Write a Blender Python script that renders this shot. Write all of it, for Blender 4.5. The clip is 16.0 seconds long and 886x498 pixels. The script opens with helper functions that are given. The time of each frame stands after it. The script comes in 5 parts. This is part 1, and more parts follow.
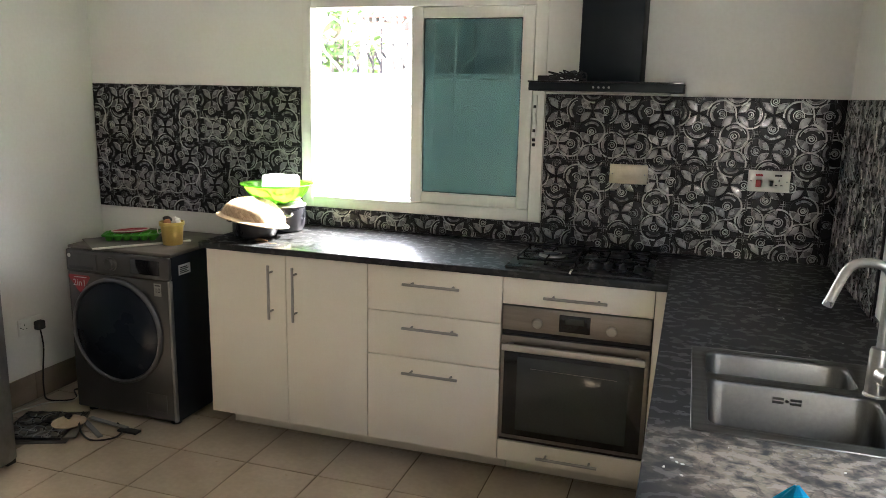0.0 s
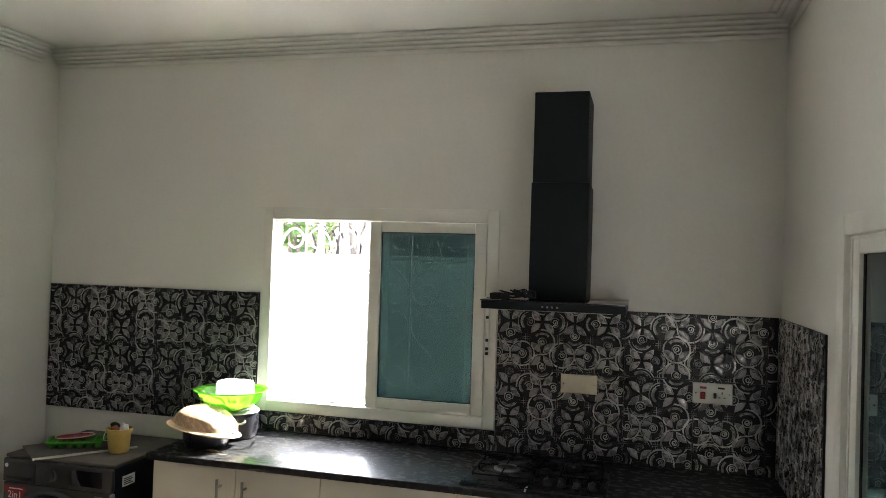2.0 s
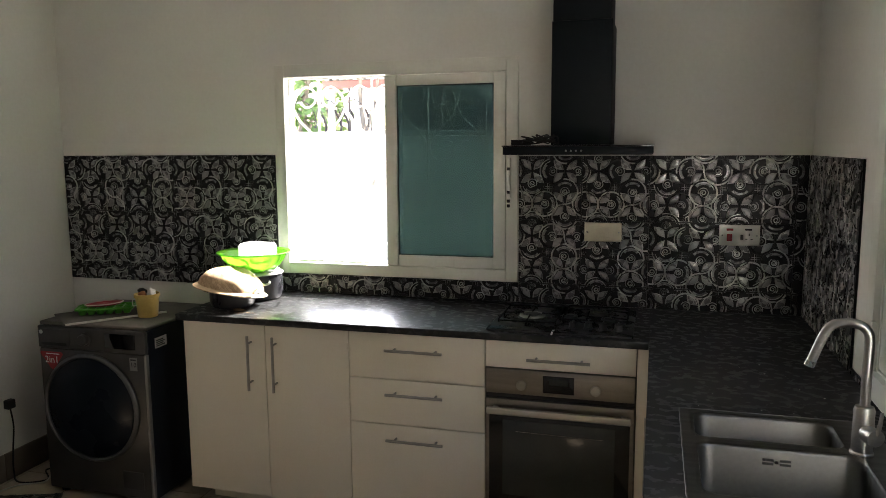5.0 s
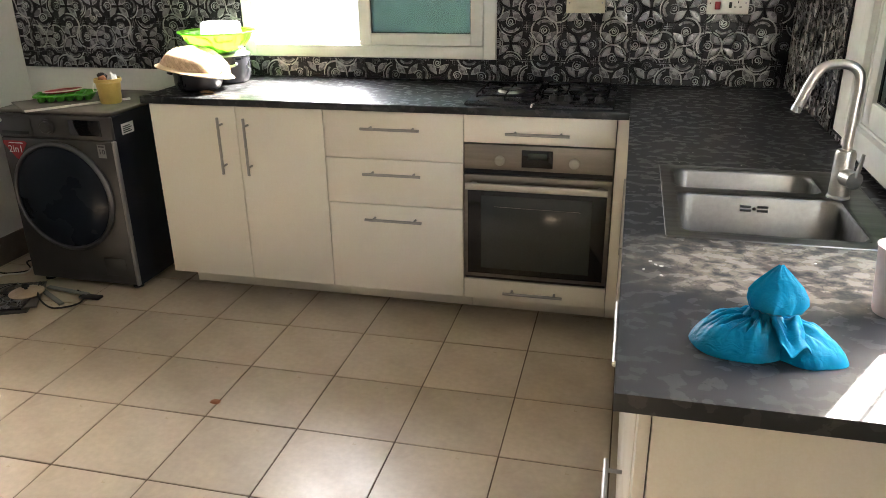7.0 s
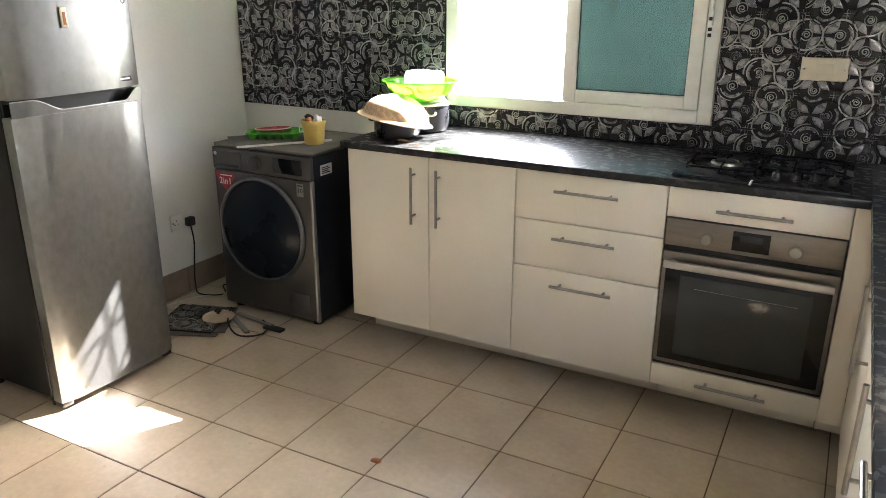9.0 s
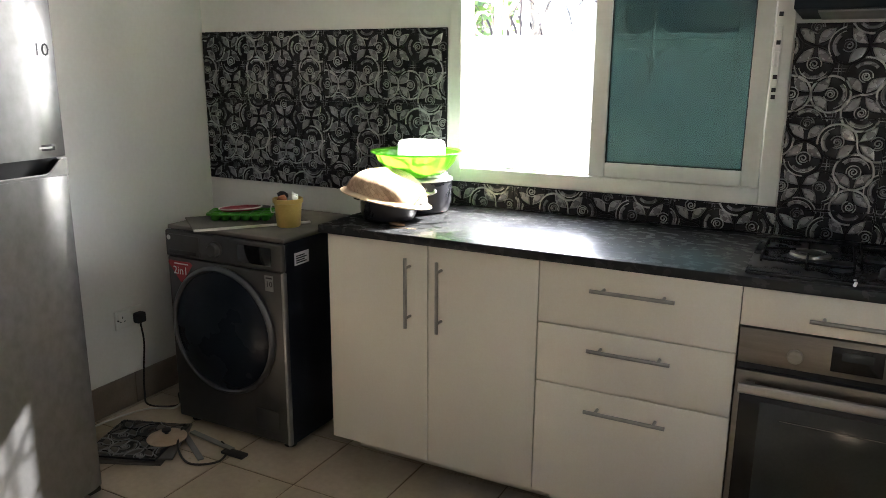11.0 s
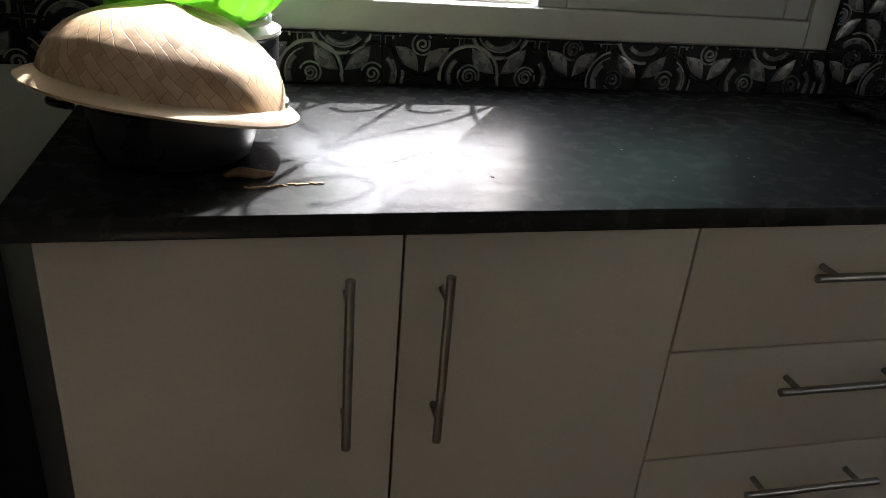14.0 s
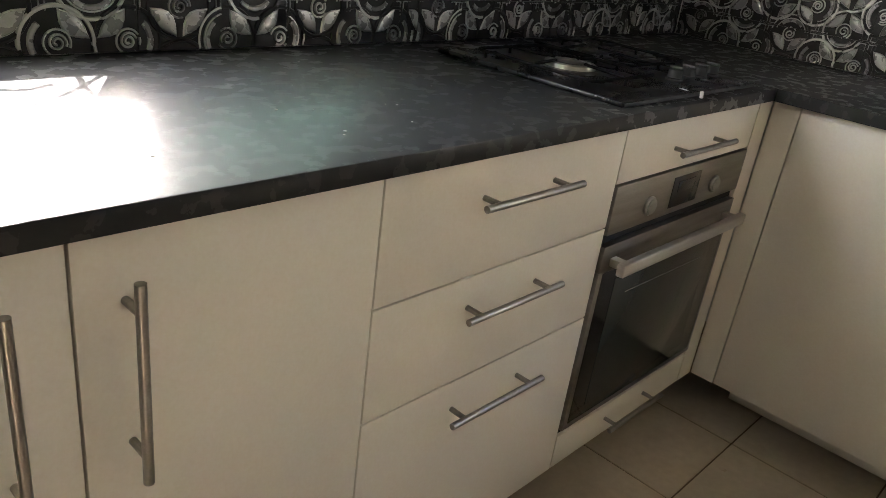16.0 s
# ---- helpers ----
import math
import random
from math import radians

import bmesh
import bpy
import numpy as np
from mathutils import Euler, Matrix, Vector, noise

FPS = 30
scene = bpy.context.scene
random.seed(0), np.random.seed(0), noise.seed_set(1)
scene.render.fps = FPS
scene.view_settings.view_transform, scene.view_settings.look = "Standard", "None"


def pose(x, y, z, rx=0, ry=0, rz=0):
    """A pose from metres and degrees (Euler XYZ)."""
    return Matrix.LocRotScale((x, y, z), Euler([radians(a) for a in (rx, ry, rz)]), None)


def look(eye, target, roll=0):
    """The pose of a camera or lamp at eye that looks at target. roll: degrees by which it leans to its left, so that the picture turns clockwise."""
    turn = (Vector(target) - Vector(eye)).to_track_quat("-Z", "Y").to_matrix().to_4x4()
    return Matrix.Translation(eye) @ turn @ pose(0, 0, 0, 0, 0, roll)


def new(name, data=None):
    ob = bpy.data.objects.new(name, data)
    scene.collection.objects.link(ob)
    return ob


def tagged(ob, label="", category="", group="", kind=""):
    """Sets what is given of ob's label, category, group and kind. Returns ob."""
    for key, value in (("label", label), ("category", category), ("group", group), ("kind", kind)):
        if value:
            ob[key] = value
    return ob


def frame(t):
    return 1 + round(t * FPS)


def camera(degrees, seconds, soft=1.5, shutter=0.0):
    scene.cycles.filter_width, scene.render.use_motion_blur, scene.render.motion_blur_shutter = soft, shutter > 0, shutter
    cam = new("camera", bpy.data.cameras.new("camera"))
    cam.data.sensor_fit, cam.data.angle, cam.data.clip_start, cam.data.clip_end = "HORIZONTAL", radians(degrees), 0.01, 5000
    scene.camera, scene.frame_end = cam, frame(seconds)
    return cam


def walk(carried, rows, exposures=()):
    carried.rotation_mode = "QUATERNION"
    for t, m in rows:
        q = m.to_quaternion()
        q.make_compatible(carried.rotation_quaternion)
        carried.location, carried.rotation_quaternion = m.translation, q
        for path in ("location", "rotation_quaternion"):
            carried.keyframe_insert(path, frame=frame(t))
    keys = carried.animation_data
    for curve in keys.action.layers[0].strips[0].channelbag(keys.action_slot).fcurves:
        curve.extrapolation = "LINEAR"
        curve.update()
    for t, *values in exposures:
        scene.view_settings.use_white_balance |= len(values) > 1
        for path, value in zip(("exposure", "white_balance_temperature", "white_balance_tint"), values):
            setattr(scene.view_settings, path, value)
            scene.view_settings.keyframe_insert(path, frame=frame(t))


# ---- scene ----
cam = camera(60.9, 16.0, soft=0.85)
PATH = [
    (0, (0.088, -0.207, 1.655), (-0.519, 1.656, 1.253), 1.2),
    (0.5, (0.081, -0.263, 1.711), (-0.547, 1.613, 1.418), 1.5),
    (1, (0.065, -0.277, 1.761), (-0.548, 1.617, 1.566), 1.3),
    (1.5, (0.095, -0.273, 1.8), (-0.469, 1.645, 1.748), 1.2),
    (2, (0.096, -0.273, 1.866), (-0.418, 1.66, 1.901), 1.8),
    (2.5, (0.095, -0.264, 1.907), (-0.43, 1.665, 1.956), 2.0),
    (3, (0.075, -0.259, 1.925), (-0.473, 1.665, 1.941), 1.4),
    (5.3, (0.04, -0.221, 1.69), (-0.496, 1.673, 1.335), -0.8),
    (5.5, (0.032, -0.233, 1.677), (-0.495, 1.651, 1.262), -0.9),
    (6, (0.033, -0.221, 1.635), (-0.459, 1.65, 1.129), -0.9),
    (6.5, (0.03, -0.215, 1.59), (-0.433, 1.62, 0.945), -0.7),
    (7, (0.031, -0.21, 1.557), (-0.416, 1.591, 0.811), -0.9),
    (7.5, (0.032, -0.206, 1.536), (-0.417, 1.573, 0.739), -0.6),
    (8, (0.029, -0.199, 1.515), (-0.496, 1.539, 0.676), -0.8),
    (8.5, (0.009, -0.175, 1.528), (-0.655, 1.54, 0.743), -0.8),
    (9, (-0.068, -0.028, 1.605), (-0.961, 1.639, 0.954), 0.2),
    (9.2, (-0.128, 0.039, 1.635), (-1.084, 1.687, 1.027), 0.8),
    (11.3, (-0.566, 0.62, 1.513), (-1.42, 2.373, 1.067), -0.4),
    (11.5, (-0.732, 0.69, 1.552), (-1.446, 2.502, 1.099), -1.4),
    (12, (-0.984, 0.93, 1.49), (-1.54, 2.781, 0.974), 0.3),
    (12.5, (-1.173, 1.239, 1.449), (-1.637, 3.078, 0.815), 2.0),
    (13, (-1.37, 1.474, 1.392), (-1.413, 3.369, 0.753), 5.2),
    (13.5, (-1.595, 1.667, 1.373), (-1.255, 3.522, 0.708), 4.7),
    (14, (-1.765, 1.886, 1.311), (-1.306, 3.634, 0.453), 4.9),
    (14.5, (-1.867, 2.038, 1.254), (-1.025, 3.6, 0.331), 10.5),
    (15, (-1.927, 2.055, 1.24), (-0.733, 3.412, 0.384), 11.6),
    (15.5, (-1.912, 2.04, 1.255), (-0.568, 3.273, 0.434), 9.2),
    (16, (-1.839, 2.025, 1.26), (-0.467, 3.228, 0.441), 7.9),
]
STOPS = [(0.0, 4.52), (0.5, 4.5), (1.0, 3.75), (1.5, 3.78), (2.5, 3.7), (3.0, 3.6), (5.5, 3.6), (6.0, 4.05), (6.5, 4.55), (7.0, 4.9), (7.5, 4.98), (8.0, 5.33), (8.5, 5.38), (9.0, 4.92), (9.2, 4.85), (11.3, 3.9), (11.5, 3.72), (12.0, 3.1), (12.5, 3.15), (13.0, 2.97), (13.5, 2.68), (14.0, 2.28), (14.5, 2.02), (15.0, 2.98), (15.5, 3.8), (16.0, 4.4)]
EXPOSURE = [(t, e, 6120 if t < 4 else 6350 if t < 7.6 else 6080 if t < 9.5 else 5980 if t < 15.2 else 6300, 13) for t, e in STOPS]
walk(cam, [(t, look(eye, target, roll)) for t, eye, target, roll in PATH], EXPOSURE)

# ---- world and sun ----
SUN_WAY = Vector((-0.60, -1.0, -1.05))
world = bpy.data.worlds.new("world")
scene.world = world
world.use_nodes = True
wn = world.node_tree.nodes
sky = wn.new("ShaderNodeTexSky")
sky.sky_type, sky.sun_disc = "NISHITA", False
sky.dust_density = 4.0
sky.sun_elevation, sky.sun_rotation = radians(42), radians(31)
world.node_tree.links.new(sky.outputs[0], wn["Background"].inputs[0])
wn["Background"].inputs[1].default_value = 0.15
sun = new("sun", bpy.data.lights.new("sun", "SUN"))
sun.data.energy, sun.data.angle, sun.data.color = 5.0, radians(0.5), (1.0, 0.95, 0.86)
sun.matrix_world = look(-SUN_WAY, (0, 0, 0))


def window_light(name, m, w, h, watts, color):
    """The sky's light in a window's opening."""
    d = bpy.data.lights.new(name, "AREA")
    d.shape, d.size, d.size_y, d.energy, d.color = "RECTANGLE", w, h, watts, color
    d.spread = radians(140)
    ob = new(name, d)
    ob.matrix_world = m
    return ob


window_light("sky_light_back", look((-1.52, 3.46, 1.60), (-1.50, 0.5, 0.9)), 0.52, 0.9, 1.7, (1.0, 0.97, 0.93))
window_light("sky_light_side", look((0.83, 1.04, 1.52), (-2.0, 1.04, 0.6)), 0.78, 0.92, 0.05, (1.0, 0.96, 0.90))


# ---- materials ----
def nodes_of(name):
    m = bpy.data.materials.new(name)
    m.use_nodes = True
    nt = m.node_tree
    return m, nt, nt.nodes, nt.links, nt.nodes["Principled BSDF"]


def material(name, color, color2=None, rough=0.5, rough2=None, metal=0.0, scale=8.0, fine=120.0, bump=0.05, spec=0.5,
             coords="Object", stretch=(1, 1, 1), random_tone=0.0, coat=0.0, depth=0.002):
    """A plain procedural surface: large mottling, fine grain, bump and uneven gloss."""
    m, nt, n, l, b = nodes_of(name)
    tc, mp = n.new("ShaderNodeTexCoord"), n.new("ShaderNodeMapping")
    mp.inputs["Scale"].default_value = stretch
    l.new(tc.outputs[coords], mp.inputs[0])
    big, small = n.new("ShaderNodeTexNoise"), n.new("ShaderNodeTexNoise")
    big.inputs["Scale"].default_value, big.inputs["Detail"].default_value = scale, 6
    small.inputs["Scale"].default_value, small.inputs["Detail"].default_value = fine, 3
    l.new(mp.outputs[0], big.inputs[0])
    l.new(mp.outputs[0], small.inputs[0])
    ramp = n.new("ShaderNodeMapRange")
    ramp.inputs[1].default_value, ramp.inputs[2].default_value = 0.3, 0.7
    l.new(big.outputs[0], ramp.inputs[0])
    mix = n.new("ShaderNodeMix")
    mix.data_type = "RGBA"
    c2 = color2 or tuple(v * 0.86 for v in color)
    mix.inputs[6].default_value, mix.inputs[7].default_value = (*color, 1), (*c2, 1)
    l.new(ramp.outputs[0], mix.inputs[0])
    last = mix.outputs[2]
    grain = n.new("ShaderNodeMix")
    grain.data_type, grain.blend_type = "RGBA", "OVERLAY"
    grain.inputs[0].default_value = 0.14
    l.new(last, grain.inputs[6])
    l.new(small.outputs[0], grain.inputs[7])
    last = grain.outputs[2]
    if random_tone:
        info, hsv, mr = n.new("ShaderNodeObjectInfo"), n.new("ShaderNodeHueSaturation"), n.new("ShaderNodeMapRange")
        mr.inputs[3].default_value, mr.inputs[4].default_value = 1 - random_tone, 1 + random_tone
        l.new(info.outputs["Random"], mr.inputs[0])
        l.new(mr.outputs[0], hsv.inputs["Value"])
        l.new(last, hsv.inputs["Color"])
        last = hsv.outputs[0]
    l.new(last, b.inputs["Base Color"])
    rr = n.new("ShaderNodeMapRange")
    rr.inputs[1].default_value, rr.inputs[2].default_value = 0.3, 0.7
    rr.inputs[3].default_value, rr.inputs[4].default_value = rough, rough2 if rough2 is not None else min(1, rough * 1.3)
    l.new(big.outputs[0], rr.inputs[0])
    l.new(rr.outputs[0], b.inputs["Roughness"])
    b.inputs["Metallic"].default_value, b.inputs["Specular IOR Level"].default_value = metal, spec
    b.inputs["Coat Weight"].default_value = coat
    if bump:
        bp = n.new("ShaderNodeBump")
        bp.inputs["Strength"].default_value, bp.inputs["Distance"].default_value = bump, depth
        l.new(small.outputs[0], bp.inputs["Height"])
        l.new(bp.outputs[0], b.inputs["Normal"])
    return m


def glass(name, color, rough=0.0, ior=1.45):
    m, nt, n, l, b = nodes_of(name)
    b.inputs["Base Color"].default_value, b.inputs["Roughness"].default_value = (*color, 1), rough
    b.inputs["Transmission Weight"].default_value, b.inputs["IOR"].default_value = 1.0, ior
    return m


M_WALL = material("wall_paint", (0.78, 0.77, 0.73), (0.72, 0.71, 0.67), 0.75, 0.9, scale=1.3, fine=60, bump=0.12)
M_CEIL = material("ceiling_paint", (0.80, 0.79, 0.76), (0.75, 0.74, 0.70), 0.85, 0.95, scale=1.0, fine=50, bump=0.08)
M_FRONT = material("cream_laminate", (0.76, 0.70, 0.59), (0.73, 0.67, 0.56), 0.32, 0.42, scale=2.5, fine=200, bump=0.02)
M_CARCASS = material("grey_board", (0.13, 0.115, 0.095), None, 0.5, scale=5, bump=0.02)
M_STEEL = material("brushed_steel", (0.44, 0.425, 0.40), (0.36, 0.35, 0.325), 0.30, 0.42, 1.0, scale=6, fine=90, bump=0.06, stretch=(1, 1, 8))
# brushed steel again, darkened so the colour carries the bowls' shade
M_SINK = material("sink_steel_dimmed", (0.145, 0.142, 0.132), (0.115, 0.112, 0.104), 0.36, 0.46, 1.0, scale=6, fine=90, bump=0.06, stretch=(1, 8, 1))
M_IRON = material("cast_iron", (0.004, 0.004, 0.004), (0.007, 0.007, 0.007), 0.75, 0.9, scale=30, bump=0.15, spec=0.08)
M_HANDLE = material("handle_steel", (0.40, 0.38, 0.355), (0.31, 0.295, 0.275), 0.28, 0.4, 1.0, scale=20, fine=300, bump=0.03)
M_OVEN = material("oven_steel", (0.29, 0.265, 0.24), (0.24, 0.22, 0.195), 0.30, 0.42, 1.0, scale=5, fine=80, bump=0.05, stretch=(1, 1, 10))
M_BLACKGLASS = material("black_glass", (0.006, 0.006, 0.007), None, 0.06, 0.12, scale=4, bump=0.0, spec=0.6)
M_OVENGLASS = material("oven_glass", (0.036, 0.041, 0.038), (0.030, 0.034, 0.031), 0.10, 0.2, scale=3, bump=0.0, spec=0.6)
M_BLACK = material("black_enamel", (0.012, 0.012, 0.013), (0.018, 0.018, 0.018), 0.35, 0.5, scale=6, bump=0.04)
M_BLACKMATT = material("black_rubber", (0.010, 0.010, 0.010), (0.016, 0.015, 0.014), 0.6, 0.75, scale=20, bump=0.08)
M_HOOD = material("hood_black_paint", (0.005, 0.008, 0.011), (0.007, 0.010, 0.013), 0.45, 0.55, scale=4, bump=0.02, spec=0.18)
M_GRAPHITE = material("graphite_paint", (0.088, 0.086, 0.084), (0.070, 0.068, 0.066), 0.36, 0.46, 0.6, scale=4, fine=300, bump=0.03)
# graphite darkened for the machine's sides, their shade put into the colour
M_GRAPHSIDE = material("graphite_side_shaded", (0.011, 0.014, 0.022), (0.016, 0.019, 0.027), 0.42, 0.55, 0.3, scale=3, bump=0.03)
M_RING = material("grey_door_ring", (0.14, 0.14, 0.145), (0.11, 0.11, 0.115), 0.34, 0.42, 0.8, scale=12, bump=0.0)
M_DARKGLASS = material("dark_door_glass", (0.009, 0.013, 0.020), (0.007, 0.010, 0.016), 0.24, 0.32, scale=4, bump=0.0, spec=0.16)
M_CHROME = material("chrome_ring", (0.42, 0.42, 0.43), (0.36, 0.36, 0.37), 0.22, 0.32, 1.0, scale=12, bump=0.0)
M_WHITE = material("white_plastic", (0.74, 0.73, 0.69), (0.68, 0.67, 0.62), 0.38, 0.5, scale=8, bump=0.02)
M_UPVC = material("window_frame_white", (0.76, 0.755, 0.70), (0.69, 0.685, 0.63), 0.5, 0.62, scale=6, fine=80, bump=0.03, spec=0.35)
M_GLASSGREEN = glass("green_window_glass", (0.0140, 0.0268, 0.0235))
M_GLASSDARK = glass("tinted_window_glass", (0.010, 0.016, 0.0145))
M_GRILLE = material("white_grille_paint", (0.86, 0.86, 0.83), None, 0.4, scale=20, bump=0.05)
M_GROUT = material("floor_grout", (0.15, 0.10, 0.065), (0.07, 0.045, 0.028), 0.85, 0.95, scale=10, bump=0.2)
M_FLOOR = material("floor_tile", (0.472, 0.39, 0.286), (0.39, 0.308, 0.217), 0.26, 0.45, scale=5, fine=45, bump=0.05, random_tone=0.07, spec=0.5)
M_SKIRT = material("skirting_tile", (0.23, 0.185, 0.145), (0.18, 0.14, 0.105), 0.35, 0.5, scale=7, bump=0.05, random_tone=0.08)
M_TBASE = material("rose_tile_ground", (0.010, 0.010, 0.011), (0.016, 0.016, 0.017), 0.30, 0.42, 0.0, scale=30, fine=300, bump=0.05, spec=0.22)
# silver of the raised lines; also paints the highlight on leaf bevels
M_TRIDGE = material("rose_tile_silver_and_glint", (0.50, 0.495, 0.475), (0.36, 0.36, 0.35), 0.24, 0.36, 0.45, scale=30, fine=300, bump=0.05)
M_TLEAF = material("rose_tile_grey", (0.30, 0.30, 0.30), (0.20, 0.202, 0.205), 0.22, 0.34, 0.55, scale=40, fine=400, bump=0.06)
M_GROUND = material("pale_paving", (0.70, 0.67, 0.60), (0.62, 0.58, 0.51), 0.8, 0.9, scale=0.8, fine=20, bump=0.2)
M_YARDWALL = material("weathered_render", (0.48, 0.47, 0.415), (0.44, 0.43, 0.375), 0.8, 0.9, scale=0.9, fine=25, bump=0.2)
M_GREYWALL = material("grey_render", (0.34, 0.33, 0.29), (0.26, 0.25, 0.21), 0.85, 0.95, scale=1.2, fine=25, bump=0.3)
M_PINK = material("pink_render", (0.36, 0.15, 0.11), (0.30, 0.12, 0.09), 0.8, scale=1.5, bump=0.1)
M_LEAVES = material("leaves", (0.12, 0.19, 0.035), (0.08, 0.14, 0.025), 0.5, 0.65, scale=4, bump=0.0)
M_BARK = material("bark", (0.24, 0.19, 0.14), (0.15, 0.115, 0.08), 0.85, scale=6, bump=0.4)
M_POT = material("black_pot_enamel", (0.014, 0.015, 0.018), (0.022, 0.022, 0.025), 0.22, 0.36, scale=10, bump=0.03)
M_LID = material("aged_enamel", (0.50, 0.38, 0.27), (0.40, 0.29, 0.19), 0.4, 0.5, scale=12, bump=0.04)
M_CREAM = material("cream_plastic", (0.68, 0.60, 0.42), None, 0.4, scale=10, bump=0.02)
M_PINKCUP = material("pale_pink_plastic", (0.72, 0.56, 0.54), None, 0.35, scale=10, bump=0.0)
M_RED = material("red_plastic", (0.34, 0.020, 0.028), (0.27, 0.016, 0.022), 0.4, scale=15, bump=0.03)
M_INK = material("dark_print", (0.02, 0.02, 0.02), None, 0.5, scale=20, bump=0)
M_WHITEINK = material("white_print", (0.8, 0.8, 0.78), None, 0.5, scale=20, bump=0)
M_BOARD = material("pale_board", (0.62, 0.60, 0.54), (0.52, 0.50, 0.44), 0.5, scale=10, bump=0.05)
M_YELLOW = material("yellow_plastic", (0.62, 0.44, 0.13), (0.54, 0.37, 0.10), 0.4, 0.5, scale=14, bump=0.03)
M_DUSTTOP = material("dusty_grey_top", (0.115, 0.100, 0.084), (0.075, 0.067, 0.058), 0.55, 0.7, scale=7, fine=160, bump=0.06)
M_FADED = material("faded_sticker", (0.22, 0.22, 0.215), (0.17, 0.17, 0.165), 0.5, scale=10, bump=0.02)
M_TRIM = material("grey_trim_metal", (0.34, 0.335, 0.32), (0.28, 0.275, 0.265), 0.45, 0.55, 0.5, scale=14, bump=0.02)
M_WIRE = material("rusty_wire", (0.03, 0.026, 0.024), (0.05, 0.035, 0.028), 0.7, 0.85, 0.2, scale=40, bump=0.1)
M_GRIP = material("pale_grip_steel", (0.58, 0.57, 0.55), (0.50, 0.49, 0.47), 0.34, 0.44, 1.0, scale=6, fine=90, bump=0.04, stretch=(1, 1, 8))
M_HOBGLASS = material("hob_glass", (0.005, 0.005, 0.006), (0.008, 0.008, 0.008), 0.22, 0.34, scale=9, bump=0.0, spec=0.22)
M_CRUMB = material("white_crumb", (0.75, 0.73, 0.68), None, 0.8, scale=50, bump=0.1)
M_SCRAP = material("dry_scrap", (0.34, 0.23, 0.12), (0.20, 0.12, 0.06), 0.7, scale=60, bump=0.2)
M_WOOD = material("brown_clay_chip", (0.30, 0.12, 0.05), None, 0.8, scale=30, bump=0.1)


def translucent(name, color, amount, rough=0.3):
    m, nt, n, l, b = nodes_of(name)
    tr, mix, out = n.new("ShaderNodeBsdfTranslucent"), n.new("ShaderNodeMixShader"), n["Material Output"]
    noise_t, mc = n.new("ShaderNodeTexNoise"), n.new("ShaderNodeMix")
    mc.data_type = "RGBA"
    mc.inputs[6].default_value, mc.inputs[7].default_value = (*color, 1), (*[v * 0.75 for v in color], 1)
    noise_t.inputs["Scale"].default_value = 25
    l.new(noise_t.outputs[0], mc.inputs[0])
    l.new(mc.outputs[2], b.inputs["Base Color"])
    l.new(mc.outputs[2], tr.inputs[0])
    b.inputs["Roughness"].default_value = rough
    mix.inputs[0].default_value = amount
    l.new(b.outputs[0], mix.inputs[1])
    l.new(tr.outputs[0], mix.inputs[2])
    l.new(mix.outputs[0], out.inputs[0])
    return m


M_GREEN = translucent("green_plastic", (0.13, 0.43, 0.015), 0.5)
M_GREENTRAY = translucent("green_tray_plastic", (0.08, 0.36, 0.03), 0.2)
M_CLEARBOX = translucent("milky_plastic", (0.80, 0.83, 0.80), 0.62)


def bag_material():
    """Thin blue film with fine sharp creases."""
    m = translucent("blue_bag_film", (0.0, 0.26, 0.46), 0.28, 0.36)
    n, l = m.node_tree.nodes, m.node_tree.links
    tc, b = n.new("ShaderNodeTexCoord"), n["Principled BSDF"]
    b.inputs["Specular IOR Level"].default_value = 0.18
    total = None
    for sc, gain in ((18, 0.9), (46, 0.35)):
        t, sub, ab, mul = n.new("ShaderNodeTexNoise"), n.new("ShaderNodeMath"), n.new("ShaderNodeMath"), n.new("ShaderNodeMath")
        t.inputs["Scale"].default_value, t.inputs["Detail"].default_value, t.inputs["Distortion"].default_value = sc, 2, 0.8
        l.new(tc.outputs["Object"], t.inputs[0])
        sub.operation, ab.operation, mul.operation = "SUBTRACT", "ABSOLUTE", "MULTIPLY_ADD"
        sub.inputs[1].default_value, mul.inputs[1].default_value, mul.inputs[2].default_value = 0.5, gain, 0.0
        l.new(t.outputs[0], sub.inputs[0])
        l.new(sub.outputs[0], ab.inputs[0])
        l.new(ab.outputs[0], mul.inputs[0])
        if total is not None:
            l.new(total, mul.inputs[2])
        total = mul.outputs[0]
    bp = n.new("ShaderNodeBump")
    bp.inputs["Strength"].default_value, bp.inputs["Distance"].default_value = 0.9, 0.009
    l.new(total, bp.inputs["Height"])
    l.new(bp.outputs[0], b.inputs["Normal"])
    return m


M_BAG = bag_material()


